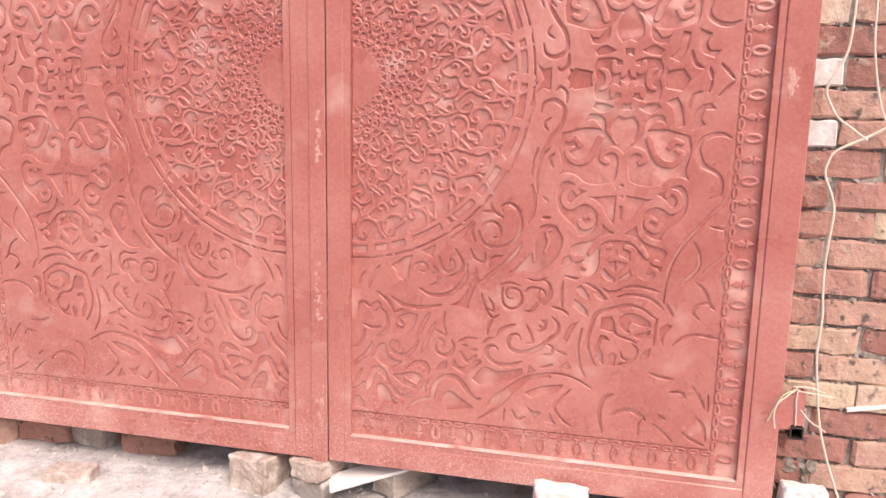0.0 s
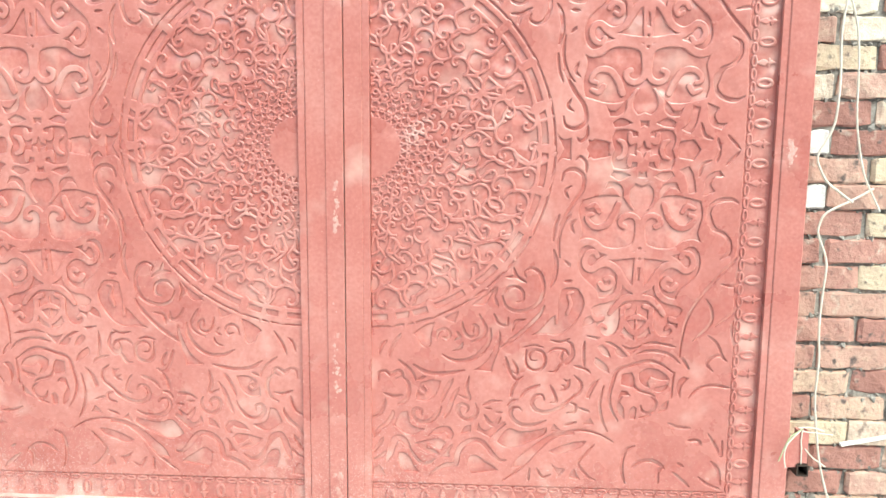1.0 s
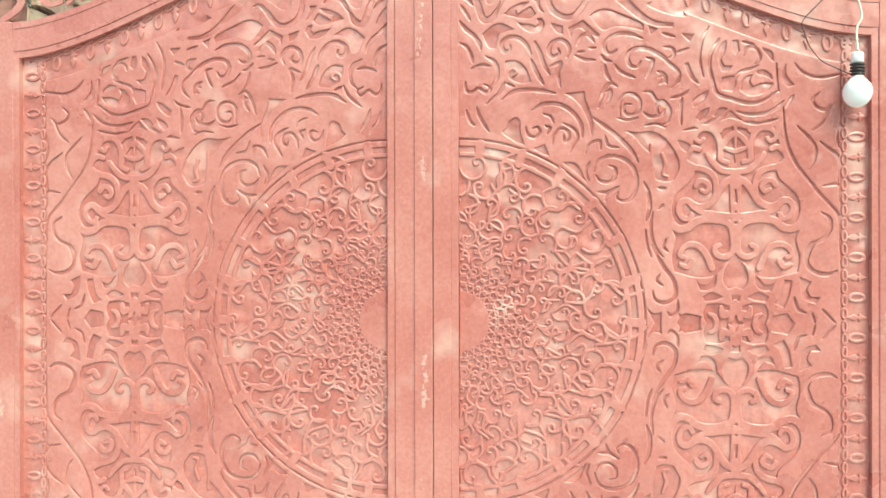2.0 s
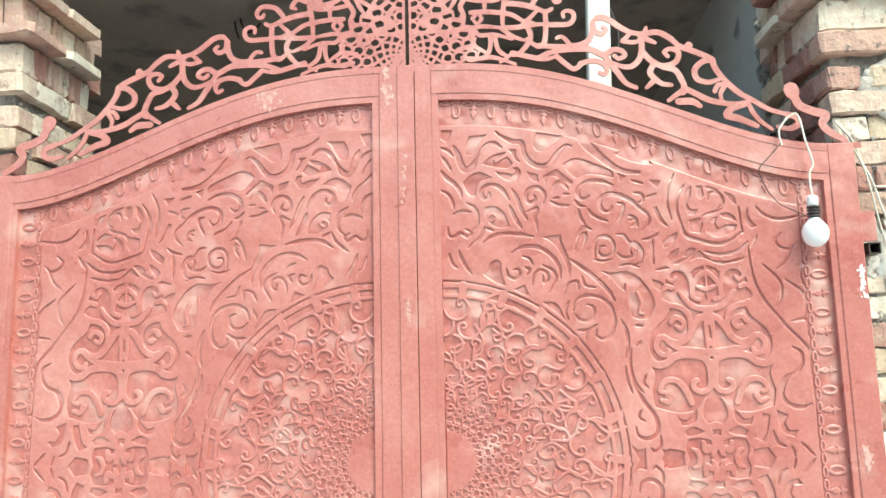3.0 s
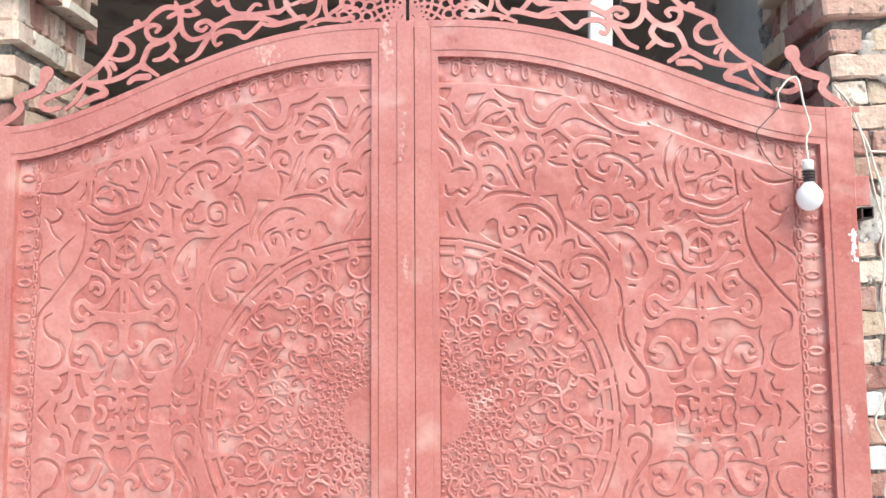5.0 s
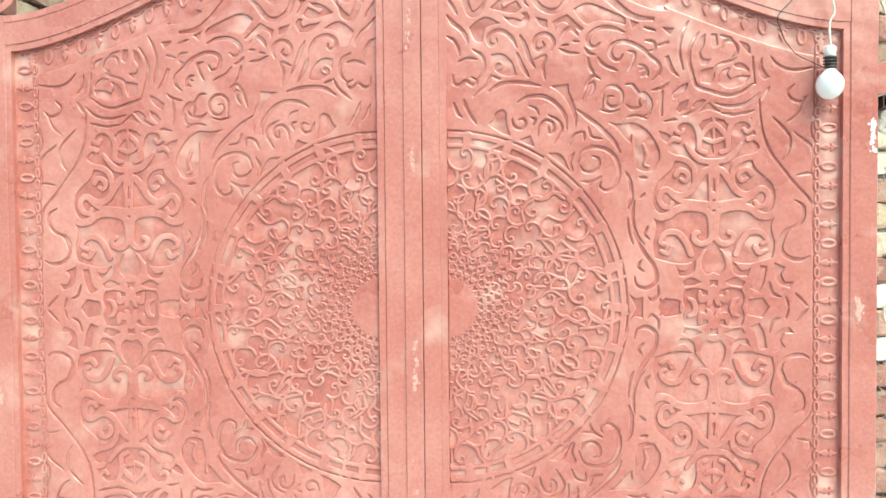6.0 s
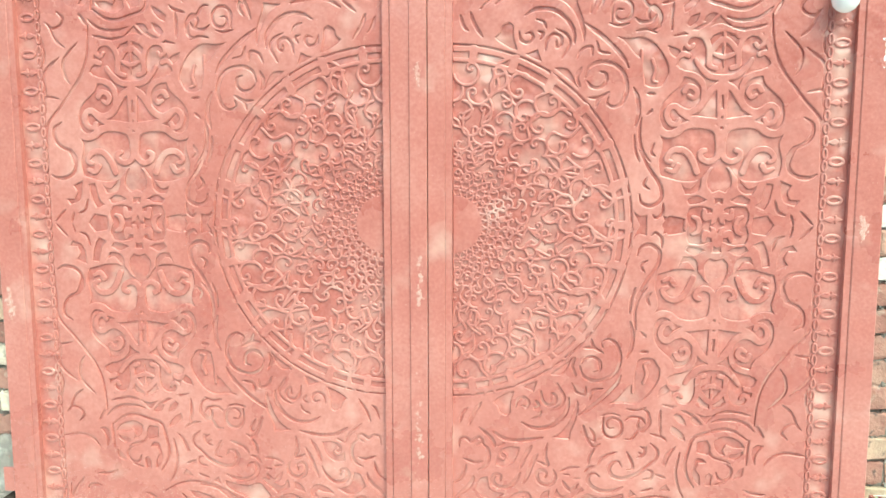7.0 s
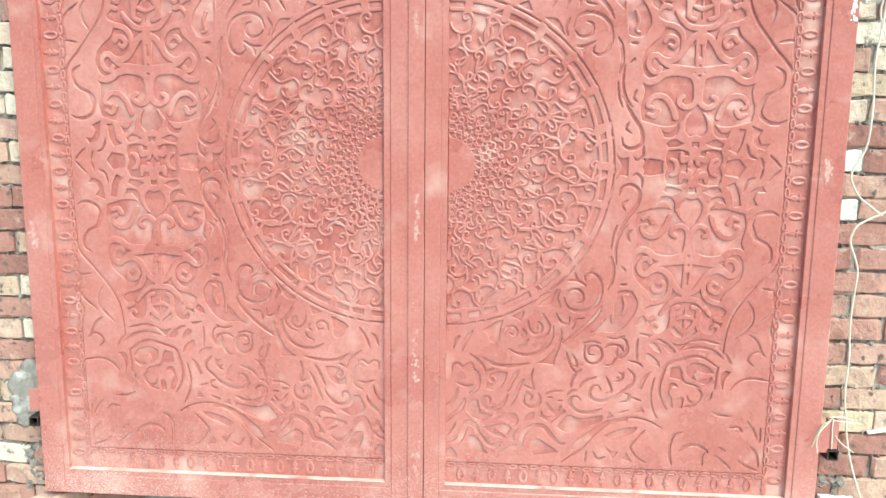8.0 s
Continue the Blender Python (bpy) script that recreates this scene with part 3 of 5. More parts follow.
def palmette(cut, hole, band):
    # tulip in the upper and the lower corner
    cut(4.5, (860, 887), (841, 847), (834, 796), (845, 737))
    cut(6, (891, 851), (871, 817), (862, 777), (871, 729), (886, 687), (928, 670), (977, 656), (1016, 663), (1057, 691))
    hole((912, 845), (908, 812), (896, 791), (905, 769), (928, 768), (916, 754), (899, 754), (891, 776), (886, 804), (898, 835))
    hole((930, 845), (945, 845), (950, 812), (939, 803), (929, 819))
    cut(4.9, (961, 799), (968, 819), (986, 824), (1004, 811), (1008, 787), (993, 772))
    cut(4.2, (957, 841), (994, 829))
    hole((1013, 821), (1042, 808), (1047, 779), (1035, 792))
    hole((898, 734), (934, 742), (940, 717), (929, 693), (900, 699))
    hole((952, 695), (956, 720), (973, 738), (987, 741), (979, 723), (989, 705), (1014, 715), (1046, 715), (1035, 697), (1009, 683), (978, 680))
    hole((998, 750), (1019, 755), (1040, 740), (1043, 726), (1026, 737), (1005, 741))
    cut(4.5, (933, 717), (948, 748), (988, 761), (1004, 770))
    cut(5.2, (941, 633), (979, 623), (1023, 626), (1052, 639), (1075, 660))
    hole((812, 666), (836, 686), (860, 698), (855, 680), (839, 662), (817, 648))
    hole((823, 615), (838, 635), (861, 645), (852, 622), (834, 606))
    hole((873, 621), (884, 638), (900, 645), (913, 641), (894, 621))
    hole((896, 607), (923, 637), (957, 604), (924, 615))
    cut(4.9, (787, 579), (837, 591), (882, 614), (902, 630))
    cut(4.9, (961, 602), (1004, 596), (1059, 608))
    hole((1082, 772), (1085, 736), (1105, 708), (1089, 703), (1074, 718), (1072, 745))
    cut(4.2, (1055, 773), (1057, 718), (1062, 689))
    cut(5.2, (1082, 642), (1104, 678))


def foot_leaves(cut, hole):
    # leaves that fill the lower outer corner only
    cut(4.6, (533, -1062), (595, -1013), (647, -952), (707, -903), (776, -887), (836, -899), (880, -923))
    cut(4.6, (821, -933), (793, -964), (772, -997), (800, -1037), (826, -1052))
    hole((744, -1045), (759, -1017), (778, -1052))
    cut(4.6, (640, -1018), (659, -1047), (685, -1037))
    hole((684, -1000), (706, -1016), (730, -1017), (712, -1043))
    cut(4.2, (614, -1060), (617, -1018))
    cut(5.7, (948, -934), (924, -946), (912, -978), (911, -1024), (921, -1059))
    cut(6.5, (944, -1004), (968, -986), (1001, -981), (1027, -992), (1044, -1008))
    cut(4.9, (1027, -1056), (1025, -1020), (1043, -996))
    cut(5.7, (1070, -1018), (1096, -1039), (1124, -1064))
    cut(6.1, (1189, -979), (1212, -1007), (1221, -1052))
    cut(4.9, (1051, -856), (1076, -867), (1117, -870))
    cut(4.9, (1111, -912), (1144, -910), (1158, -926))
    cut(4.9, (1174, -887), (1201, -928), (1219, -958), (1220, -909))
    cut(4.2, (1084, -986), (1103, -998))
    cut(4.2, (1152, -1032), (1178, -1052), (1219, -1069))


def crest_scrolls(band):
    # open scrolls above the frame, outer contour first
    band(8.8, (14, 457), (34, 429), (67, 403), (97, 369), (127, 347))
    band(7.9, (36, 331), (34, 367), (50, 393), (71, 401))
    band(7.9, (127, 347), (115, 379), (101, 393), (121, 390), (136, 398), (156, 393), (164, 375), (182, 378), (188, 363), (175, 359))
    band(7, (30, 340), (60, 330), (90, 320), (120, 332), (137, 354), (156, 388))
    band(7, (54, 375), (74, 345), (100, 337))
    band(7.9, (156, 388), (151, 355), (155, 322), (162, 286))
    band(7.9, (157, 335), (191, 338), (232, 347), (272, 343), (295, 316), (306, 283), (305, 244))
    band(7, (154, 304), (181, 321), (227, 330), (230, 301), (220, 284))
    band(7.9, (302, 298), (260, 289), (234, 275), (210, 282), (160, 284), (120, 273), (99, 252))
    band(7.9, (21, 310), (70, 308), (94, 291), (105, 256))
    band(7.9, (305, 237), (329, 249), (353, 259), (379, 256))
    band(7.9, (346, 275), (342, 286), (354, 287), (373, 271), (393, 251), (406, 231), (392, 225))
    band(7, (99, 250), (73, 238), (99, 215), (125, 218), (119, 236), (99, 252))
    band(7, (29, 235), (35, 270), (53, 282), (61, 264), (47, 258))
    band(7.9, (160, 284), (185, 255), (229, 258), (259, 241), (308, 233), (349, 244), (373, 254))
    band(7, (185, 255), (173, 223), (156, 196))
    band(7.9, (229, 258), (209, 232), (192, 201), (203, 168), (197, 132))
    band(7, (259, 241), (272, 219), (273, 178))
    band(7, (209, 228), (248, 220), (312, 217), (344, 231))
    band(7.9, (344, 231), (337, 195), (332, 152), (332, 116))
    band(7.9, (227, 178), (277, 178), (330, 171), (365, 162), (400, 139), (433, 131))
    band(8.8, (341, 205), (387, 199), (430, 187), (474, 168), (496, 176))
    band(7.9, (430, 189), (443, 212), (467, 233), (507, 238), (526, 220), (523, 202), (509, 199), (502, 210))
    band(7.9, (474, 168), (478, 125), (511, 120), (550, 120), (567, 137), (566, 158), (549, 167), (533, 161), (534, 146))
    band(7, (396, 124), (434, 159), (449, 175))
    band(7.9, (474, 125), (473, 94), (467, 60), (449, 46), (430, 57), (411, 75))
    band(7.9, (330, 118), (383, 118), (433, 123), (478, 125))
    band(7.9, (413, 117), (423, 85), (410, 54), (380, 24), (352, 21))
    band(7, (330, 114), (363, 87), (401, 71))
    band(7.9, (449, 50), (498, 44), (548, 43), (538, 66), (523, 77), (509, 73))
    band(8.8, (548, 43), (585, 45), (615, 63), (627, 98), (627, 119), (643, 138))
    band(7.9, (360, 29), (418, 12), (466, 2), (506, 9))
    band(7.9, (441, 5), (487, 24), (546, 30), (613, 26))
    band(7.9, (506, 9), (533, -17), (561, -37), (591, -19), (621, -12))
    band(7, (304, 90), (312, 47), (325, 30), (344, 15), (320, -1))
    band(7, (288, 97), (289, 59), (278, 28), (253, 14))
    band(7, (151, 117), (196, 119), (236, 113), (255, 96), (304, 96), (362, 77))
    band(7, (232, 111), (232, 65), (267, 38), (282, 25))
    band(7, (181, 50), (234, 63))
    band(7, (194, 20), (243, 14), (282, 17), (313, 12), (369, -11))
    band(7, (76, 171), (118, 176), (164, 187))
    band(7, (124, 148), (163, 157), (199, 147))
    band(7, (23, 201), (59, 206), (72, 177), (64, 152), (88, 138))
    band(6.1, (54, 152), (68, 167), (82, 151), (68, 137), (54, 152))
    band(6.1, (231, 156), (247, 173), (262, 155), (246, 138), (231, 156))
    band(6.1, (143, 100), (157, 114), (170, 99), (156, 85), (143, 100))
    band(7, (14, 122), (58, 114), (107, 118), (151, 115))
    band(7, (148, 187), (133, 214), (157, 234), (185, 255))
    band(7, (88, 138), (117, 129), (128, 150))
    band(7, (197, 132), (226, 124), (266, 127), (330, 118))
    band(8.8, (643, 136), (659, 137), (682, 128), (715, 101), (753, 79), (795, 73))
    band(7, (795, 73), (802, 94))
    band(7.9, (630, 117), (635, 90), (657, 80), (672, 94), (661, 103))
    band(8.8, (795, 73), (840, 75), (876, 53), (900, 29), (931, 14))
    band(10.5, (934, 26), (938, 24))
    band(7, (724, 53), (750, 75))
    band(7, (723, 51), (760, 45), (790, 56))
    band(8.8, (781, 71), (784, 30), (775, -12), (748, -37), (717, -36), (687, -23))
    band(7.9, (795, 56), (827, 40))
    band(8.8, (783, 13), (813, -23), (849, -41), (889, -30), (901, 2), (875, 16), (855, 6), (866, -9))
    band(8.8, (899, 25), (958, 0), (1004, -26), (1011, -51), (1036, -93), (1078, -139), (1131, -176), (1175, -204), (1228, -223))
    band(8.8, (1007, -28), (975, -33), (949, -59), (954, -90), (987, -103), (1022, -96))
    band(8.8, (579, 43), (623, 25), (660, 7), (691, 23), (719, 17), (728, 1), (708, -9), (693, 2))
    band(8.8, (660, 7), (678, -22), (701, -56), (725, -92), (758, -111))
    band(7.9, (582, -19), (621, -12), (653, -21), (667, -43), (658, -61), (643, -54))
    band(8.8, (822, -28), (806, -60), (821, -85), (844, -102), (871, -107))
    band(7.9, (821, -85), (792, -112))
    band(8.8, (849, -45), (886, -57), (903, -88), (910, -119), (881, -144), (859, -159))
    band(8.8, (910, -119), (946, -140), (982, -161), (1037, -177), (1096, -181))
    band(7.9, (904, -136), (924, -127), (949, -146))
    band(10.5, (891, -164), (934, -166), (957, -182))
    band(7, (1007, -134), (1020, -114), (1039, -117), (1025, -143), (1029, -175))
    band(10.5, (1096, -181), (1057, -194), (1040, -217), (1078, -230), (1131, -256))
    band(7, (1108, -176), (1120, -208), (1142, -240), (1176, -269))
    band(8.8, (1228, -223), (1255, -234), (1260, -256), (1232, -269), (1196, -262))
    band(21, (1246, -140), (1251, -157))
    band(12.2, (1254, -165), (1269, -195), (1304, -214), (1345, -229), (1334, -258), (1351, -284), (1397, -315))


AXIS = 937


def scroll_sheet():
    sh = Sheet(IN * 1000 - 4, OUT * 1000 + 4, FOOT * 1000 - MID * 1000 - 4, 1180, 2.6)
    sh.field[:] = 30.0
    both = [lambda p: p, lambda p: (p[0], -p[1])]
    four = both + [lambda p: (2 * AXIS - p[0], p[1]), lambda p: (2 * AXIS - p[0], -p[1])]
    spandrel(*pens(sh, both))
    flank(*pens(sh, both))
    palmette(*pens(sh, both))
    column(*pens(sh, four, 1.28))
    foot_leaves(*pens(sh, [lambda p: p])[:2])
    for dx, dz in ((22, 0), (-22, 0), (0, 22), (0, -22)):
        sh.segment((AXIS, 0), (AXIS + dx, dz), 9, 2, True)
    # nothing of the scrollwork enters the medallion, the border or the frame
    gx = sh.x0 + sh.step * np.arange(sh.nx)[None, :]
    gz = sh.z0 + sh.step * np.arange(sh.nz)[:, None]
    head = np.array([arch_in(x / 1000) * 1000 - MID * 1000 for x in gx[0]])[None, :]
    keep = np.minimum(np.minimum(np.hypot(gx - 110, gz) - 566, 1236 - gx), np.minimum(gz + 1080, head - 84 - gz))
    sh.field = np.minimum(sh.field, keep)
    return sh


def border_sheet():
    """Chain of small eyes and a row of ovals and spear heads along the foot, the side and the curved head."""
    sh = Sheet(IN * 1000 - 4, OUT * 1000 + 4, FOOT * 1000 - MID * 1000 - 4, 1180, 2.5)

    def run(place, length, chain_in):
        """place(s, d): the point s along the run and d in from the frame."""
        n = round(length / 116)
        for k in range(n):
            s = (k + 0.5) * length / n
            ring = [place(s + 11 * math.cos(q * math.pi / 10), 35 + 21 * math.sin(q * math.pi / 10)) for q in range(21)]
            sh.line(ring, 4.6)
            s2 = s + length / n / 2
            for d0, r0, d1, r1 in ((9, 2.5, 22, 7), (22, 7, 31, 3), (31, 3, 43, 10), (43, 10, 62, 2.5)):
                sh.segment(place(s2, d0), place(s2, d1), r0, r1)
            sh.segment(place(s2 - 10, 27), place(s2 + 10, 27), 3.6, 3.6)
        m = round(length / 38)
        d = 70 if chain_in else 9
        for k in range(m):
            s = (k + 0.5) * length / m
            ring = [place(s + 15 * math.cos(q * math.pi / 8), d + 6.5 * math.sin(q * math.pi / 8)) for q in range(17)]
            sh.line(ring, 3.2)

    low, wide, tall = FOOT * 1000 - MID * 1000, OUT * 1000, arch_in(OUT) * 1000 - MID * 1000
    run(lambda s, d: (IN * 1000 + s, low + d), (OUT - IN) * 1000 - 70, True)
    run(lambda s, d: (wide - d, low + s), tall - low, True)
    run(lambda s, d: (IN * 1000 + s, arch_in((IN * 1000 + s) / 1000) * 1000 - MID * 1000 - d), (OUT - IN) * 1000 - 60, False)
    return sh


def medallion_sheet():
    """Half a rosette centred on the panel's inner edge: a plain hub, a woven collar, twining stems and a slotted rim."""
    sh = Sheet(IN * 1000 - 4, 690, -580, 580, 2.4)
    CX = 110

    def at(r, a):
        return (CX + r * math.cos(a), r * math.sin(a))

    def ring_line(r, swing, folds, phase, w, skew=0.0):
        n = folds * 14
        turn = [-math.pi / 2 + math.pi * k / n for k in range(n + 1)]
        sh.line([at(r + swing * math.cos(folds * a + phase) + skew * math.sin(2 * folds * a), a) for a in turn], w)

    sh.segment((CX, 0), (CX, 1), 93, 93)
    for r, swing, folds, w in ((107, 15, 15, 3.2), (130, 18, 15, 3.2), (158, 18, 15, 3.2)):
        ring_line(r, swing, folds, 0, w)
        ring_line(r, swing, folds, math.pi, w)
    for k in range(16):
        a = -math.pi / 2 + math.pi * (k + 0.5) / 16
        c = at(158 + 10 * (k % 2), a)
        sh.line([(c[0] + 8 * math.cos(t), c[1] + 8 * math.sin(t)) for t in np.linspace(0, 2 * math.pi, 13)], 3.2)
    # scrolls that grow outwards ring by ring, each one a hook ending in a curl, tied to the next ring by a bowed stem
    rng = random.Random(4)
    radii = (188, 222, 262, 309, 363, 421, 478)
    count = 17
    turn = math.pi / count
    for i, r in enumerate(radii):
        size = 0.5 * turn * r
        w = 3.7 + 0.2 * i
        for k in range(-1, count + 1):
            a = -math.pi / 2 + turn * (k + 0.5 + 0.5 * (i % 2) + rng.uniform(-0.12, 0.12))
            c = np.array(at(r + rng.uniform(-0.12, 0.12) * size, a))
            side = rng.choice((-1, 1))
            start = a + rng.choice((0, 1, 2, 3)) * math.pi / 2 + rng.uniform(-0.3, 0.3)
            sweep = rng.uniform(2.7, 4.0)
            hook = [c + size * (0.92 - 0.1 * q / 12) * np.array((math.cos(start + side * sweep * q / 12), math.sin(start + side * sweep * q / 12))) for q in range(13)]
            sh.line(curled(smooth_line(hook), (size * 0.42, side * rng.uniform(0.5, 0.85))), w, taper=0.2)
            if rng.random() < 0.75:
                p = hook[0]
                q = np.array(at(r + size * 2.1, a + rng.uniform(-0.55, 0.55) * turn))
                bow = np.array((-(q - p)[1], (q - p)[0])) * rng.choice((-0.28, 0.28))
                sh.line(smooth_line([p, (p + q) / 2 + bow, q]), w)
            if rng.random() < 0.4:
                p = hook[rng.randrange(4, 9)]
                sh.segment(p, p + (p - c) * rng.uniform(0.3, 0.55), w * 1.4, 2.0)
    # rim: two bands joined by bridges
    for r, w in ((517, 6.5), (551, 9)):
        sh.line([at(r, a) for a in np.linspace(-math.pi / 2, math.pi / 2, 150)], w)
    for k in range(13):
        a = -math.pi / 2 + math.pi * (k + 0.5) / 13
        sh.segment(at(517, a), at(551, a), 13, 15)
    gx = sh.x0 + sh.step * np.arange(sh.nx)[None, :]
    sh.field = np.minimum(sh.field, gx - IN * 1000 - 1)
    return sh


def crest_sheet():
    sh = Sheet(6, 1450, -340, 500, 2.4)
    crest_scrolls(pens(sh, [lambda p: p])[2])
    # woven arcs that fan out from the foot of the centre
    for turn, r0, r1, count, w in ((1.0, 30, 122, 4, 5.0),):
        for k in range(-count, 2 * count):
            for way in (1, -1):
                arc = []
                for q in range(17):
                    r = r0 + (r1 - r0) * q / 16
                    a = math.pi / 2 * (k + 0.5) / count + way * turn * math.log(r / r0)
                    if 0 <= a <= math.pi / 2:
                        arc.append((10 + r * math.cos(a), 4 + r * math.sin(a)))
                if len(arc) > 1:
                    sh.line(arc, w)
    # round eyes in two tiers above them
    for r, eyes, size in ((138, 6, 16), (176, 7, 18), (216, 8, 18)):
        for k in range(eyes):
            a = math.pi / 2 * (k + 0.5) / eyes
            cx, cz = 10 + r * math.cos(a), 4 + r * math.sin(a)
            sh.line([(cx + size * 1.15 * math.cos(q * math.pi / 8 + a), cz + size * math.sin(q * math.pi / 8 + a)) for q in range(17)], 4.4)
            sh.segment((cx + 0.9 * size * math.cos(a), cz + 0.9 * size * math.sin(a)), (cx + 1.8 * size * math.cos(a + 0.4), cz + 1.8 * size * math.sin(a + 0.4)), 5, 3)
    for r in (30,):
        sh.line([(10 + r * math.cos(a), 4 + r * math.sin(a)) for a in np.linspace(0, math.pi / 2, 24)], 5)
    sh.segment((10, 0), (10, 1), 24, 24)
    sh.line([(21, 0), (21, 400)], 4)
    gx = sh.x0 + sh.step * np.arange(sh.nx)[None, :]
    gz = sh.z0 + sh.step * np.arange(sh.nz)[:, None]
    head = np.array([arch_out(x / 1000) * 1000 - 2690 for x in gx[0]])[None, :]
    sh.field = np.minimum(np.minimum(np.maximum(sh.field, head + 5 - gz), gz - head + 20), np.minimum(gx - 16, 1445 - gx))
    return sh


# ---- the gate ----
def gate():
    scroll, border, rosette, crest = scroll_sheet(), border_sheet(), medallion_sheet(), crest_sheet()
    for side in (1, -1):
        flip = side < 0
        leaf = thing("gate_leaf", "tall steel gate leaf in red oxide primer with cut scrollwork" if not flip else "tall steel gate leaf in red oxide primer carrying the cover strip", "gate", "leaves of the gate")

        def span(a, b):
            return (min(a * side, b * side), max(a * side, b * side))

        inner = 0.0305 if not flip else 0.0
        FY, BY = -0.021, 0.02
        part("stile", box(*span(HALF - 0.082, HALF), FY, BY, BOTTOM, 2.366, 0.003), PAINT, leaf)
        part("stile", box(*span(inner, IN - 0.022), FY, BY, BOTTOM, 2.672, 0.003), PAINT, leaf)
        x0, x1 = span(IN - 0.0225, HALF - 0.0825)
        part("bottom_rail", box(x0, x1, FY - 0.0004, BY, BOTTOM, FOOT - 0.022, 0.003), PAINT, leaf)
        part("top_rail", curved_rail(x0, x1, lambda x: arch_in(x) + 0.022, arch_out, FY - 0.0004, BY), PAINT, leaf)
        part("edge_strip", curved_rail(x0, x1, lambda x: arch_out(x) - 0.021, lambda x: arch_out(x) - 0.0005, FY - 0.0022, FY - 0.0005), PAINT, leaf)
        # inner bead, set back from the frame's face
        part("bead", box(*span(OUT, HALF - 0.0835), FY + 0.0018, BY, FOOT - 0.03, arch_in(OUT) + 0.035, 0.0), PAINT, leaf)
        part("bead", box(*span(IN - 0.0215, IN), FY + 0.0018, BY, FOOT - 0.03, arch_in(IN) + 0.035, 0.0), PAINT, leaf)
        part("bead", box(*span(IN, OUT), FY + 0.0022, BY, FOOT - 0.0215, FOOT - 0.0028, 0.001), PAINT, leaf)
        # bright line of the bead's lit top face, put into its colour
        part("bead", box(*span(IN, OUT), FY - 0.0012, BY, FOOT - 0.0026, FOOT, 0.0008), LIT_BEAD, leaf, "thin bead coloured pale as its lit upper face")
        part("bead", curved_rail(*span(IN, OUT), arch_in, lambda x: arch_in(x) + 0.0215, FY + 0.0022, BY), PAINT, leaf)
        part("backing_panel", curved_rail(*span(IN - 0.01, OUT + 0.01), lambda x: FOOT - 0.01, lambda x: arch_in(x) + 0.01, 0.0, 0.004), BACKING, leaf)
        lift = pose(0, 0, MID)
        part("scrollwork", scroll.mesh("scrollwork", 0.0005, -0.0056, 1.5, flip), PAINT, leaf, m=lift)
        part("border", border.mesh("border", 0.0005, -0.0042, 1.9, flip), PAINT, leaf, m=lift)
        part("medallion", rosette.mesh("medallion", 0.0005, -0.0056, 1.5, flip), PAINT, leaf, m=lift)
        part("crest", crest.mesh("crest", -0.010, -0.016, 0.0, flip, True), PAINT, leaf, "open cut-metal crest", m=pose(0.02 if flip else 0, 0, 2.69))
        if flip:
            part("cover_strip", box(-0.026, 0.03, FY - 0.005, FY - 0.0005, BOTTOM - 0.006, 2.69, 0.002), PAINT, leaf)
            part("hinge_plate", box(-1.462, -1.4202, -0.012, -0.004, 0.46, 0.545, 0.001), PAINT, leaf)
        else:
            part("hinge_plate", box(1.4202, 1.466, -0.012, -0.004, 2.05, 2.145, 0.001), PAINT, leaf)
            part("hinge_plate", box(1.4202, 1.452, -0.012, -0.004, 0.415, 0.52, 0.001), PAINT, leaf)


gate()


# ---- ground and setting ----
def ground_sheet():
    bm = bmesh.new()
    xs = [-400, -60, -12, -5] + [-3 + 0.075 * i for i in range(81)] + [5, 12, 60, 400]
    ys = [-400, -60, -12, -4.5] + [-2.4 + 0.075 * i for i in range(45)] + [3, 8, 60, 400]
    grid = []
    for y in ys:
        row = []
        for x in xs:
            near = max(0.0, 1 - max(abs(x) / 4, abs(y) / 4))
            z = 0.035 * noise.noise(Vector((x * 1.3, y * 1.3, 2))) + 0.02 * noise.noise(Vector((x * 5, y * 5, 7))) + 0.012 * noise.noise(Vector((x * 14, y * 14, 3)))
            row.append(bm.verts.new((x, y, z * min(1, near * 3))))
        grid.append(row)
    for j in range(len(ys) - 1):
        for i in range(len(xs) - 1):
            bm.faces.new((grid[j][i], grid[j][i + 1], grid[j + 1][i + 1], grid[j + 1][i]))
    for f in bm.faces:
        f.smooth = True
    ob = part("ground", bm, GROUND)
    return tagged(ob, "pale dusty earth strewn with cement and rubble", "ground", kind="structure")


ground_sheet()


# ---- brick pillars ----
def brick_mesh(name, sx, sy, sz, seed, wear=0.0044):
    """A worn brick, its origin at the centre."""
    bm = bmesh.new()
    bmesh.ops.create_cube(bm, size=1)
    bmesh.ops.subdivide_edges(bm, edges=[e for e in bm.edges if abs(e.verts[0].co.x - e.verts[1].co.x) > 0.5], cuts=3)
    bmesh.ops.bevel(bm, geom=[e for e in bm.edges if len(e.link_faces) == 2 and e.calc_face_angle() > 0.5], offset=0.07, segments=1, affect="EDGES")
    rng = random.Random(seed)
    for v in bm.verts:
        v.co = Vector((v.co.x * sx, v.co.y * sy, v.co.z * sz))
        v.co += Vector((rng.uniform(-1, 1), rng.uniform(-1, 1), rng.uniform(-1, 1))) * wear
    me = bpy.data.meshes.new(name)
    bm.to_mesh(me)
    bm.free()
    return me


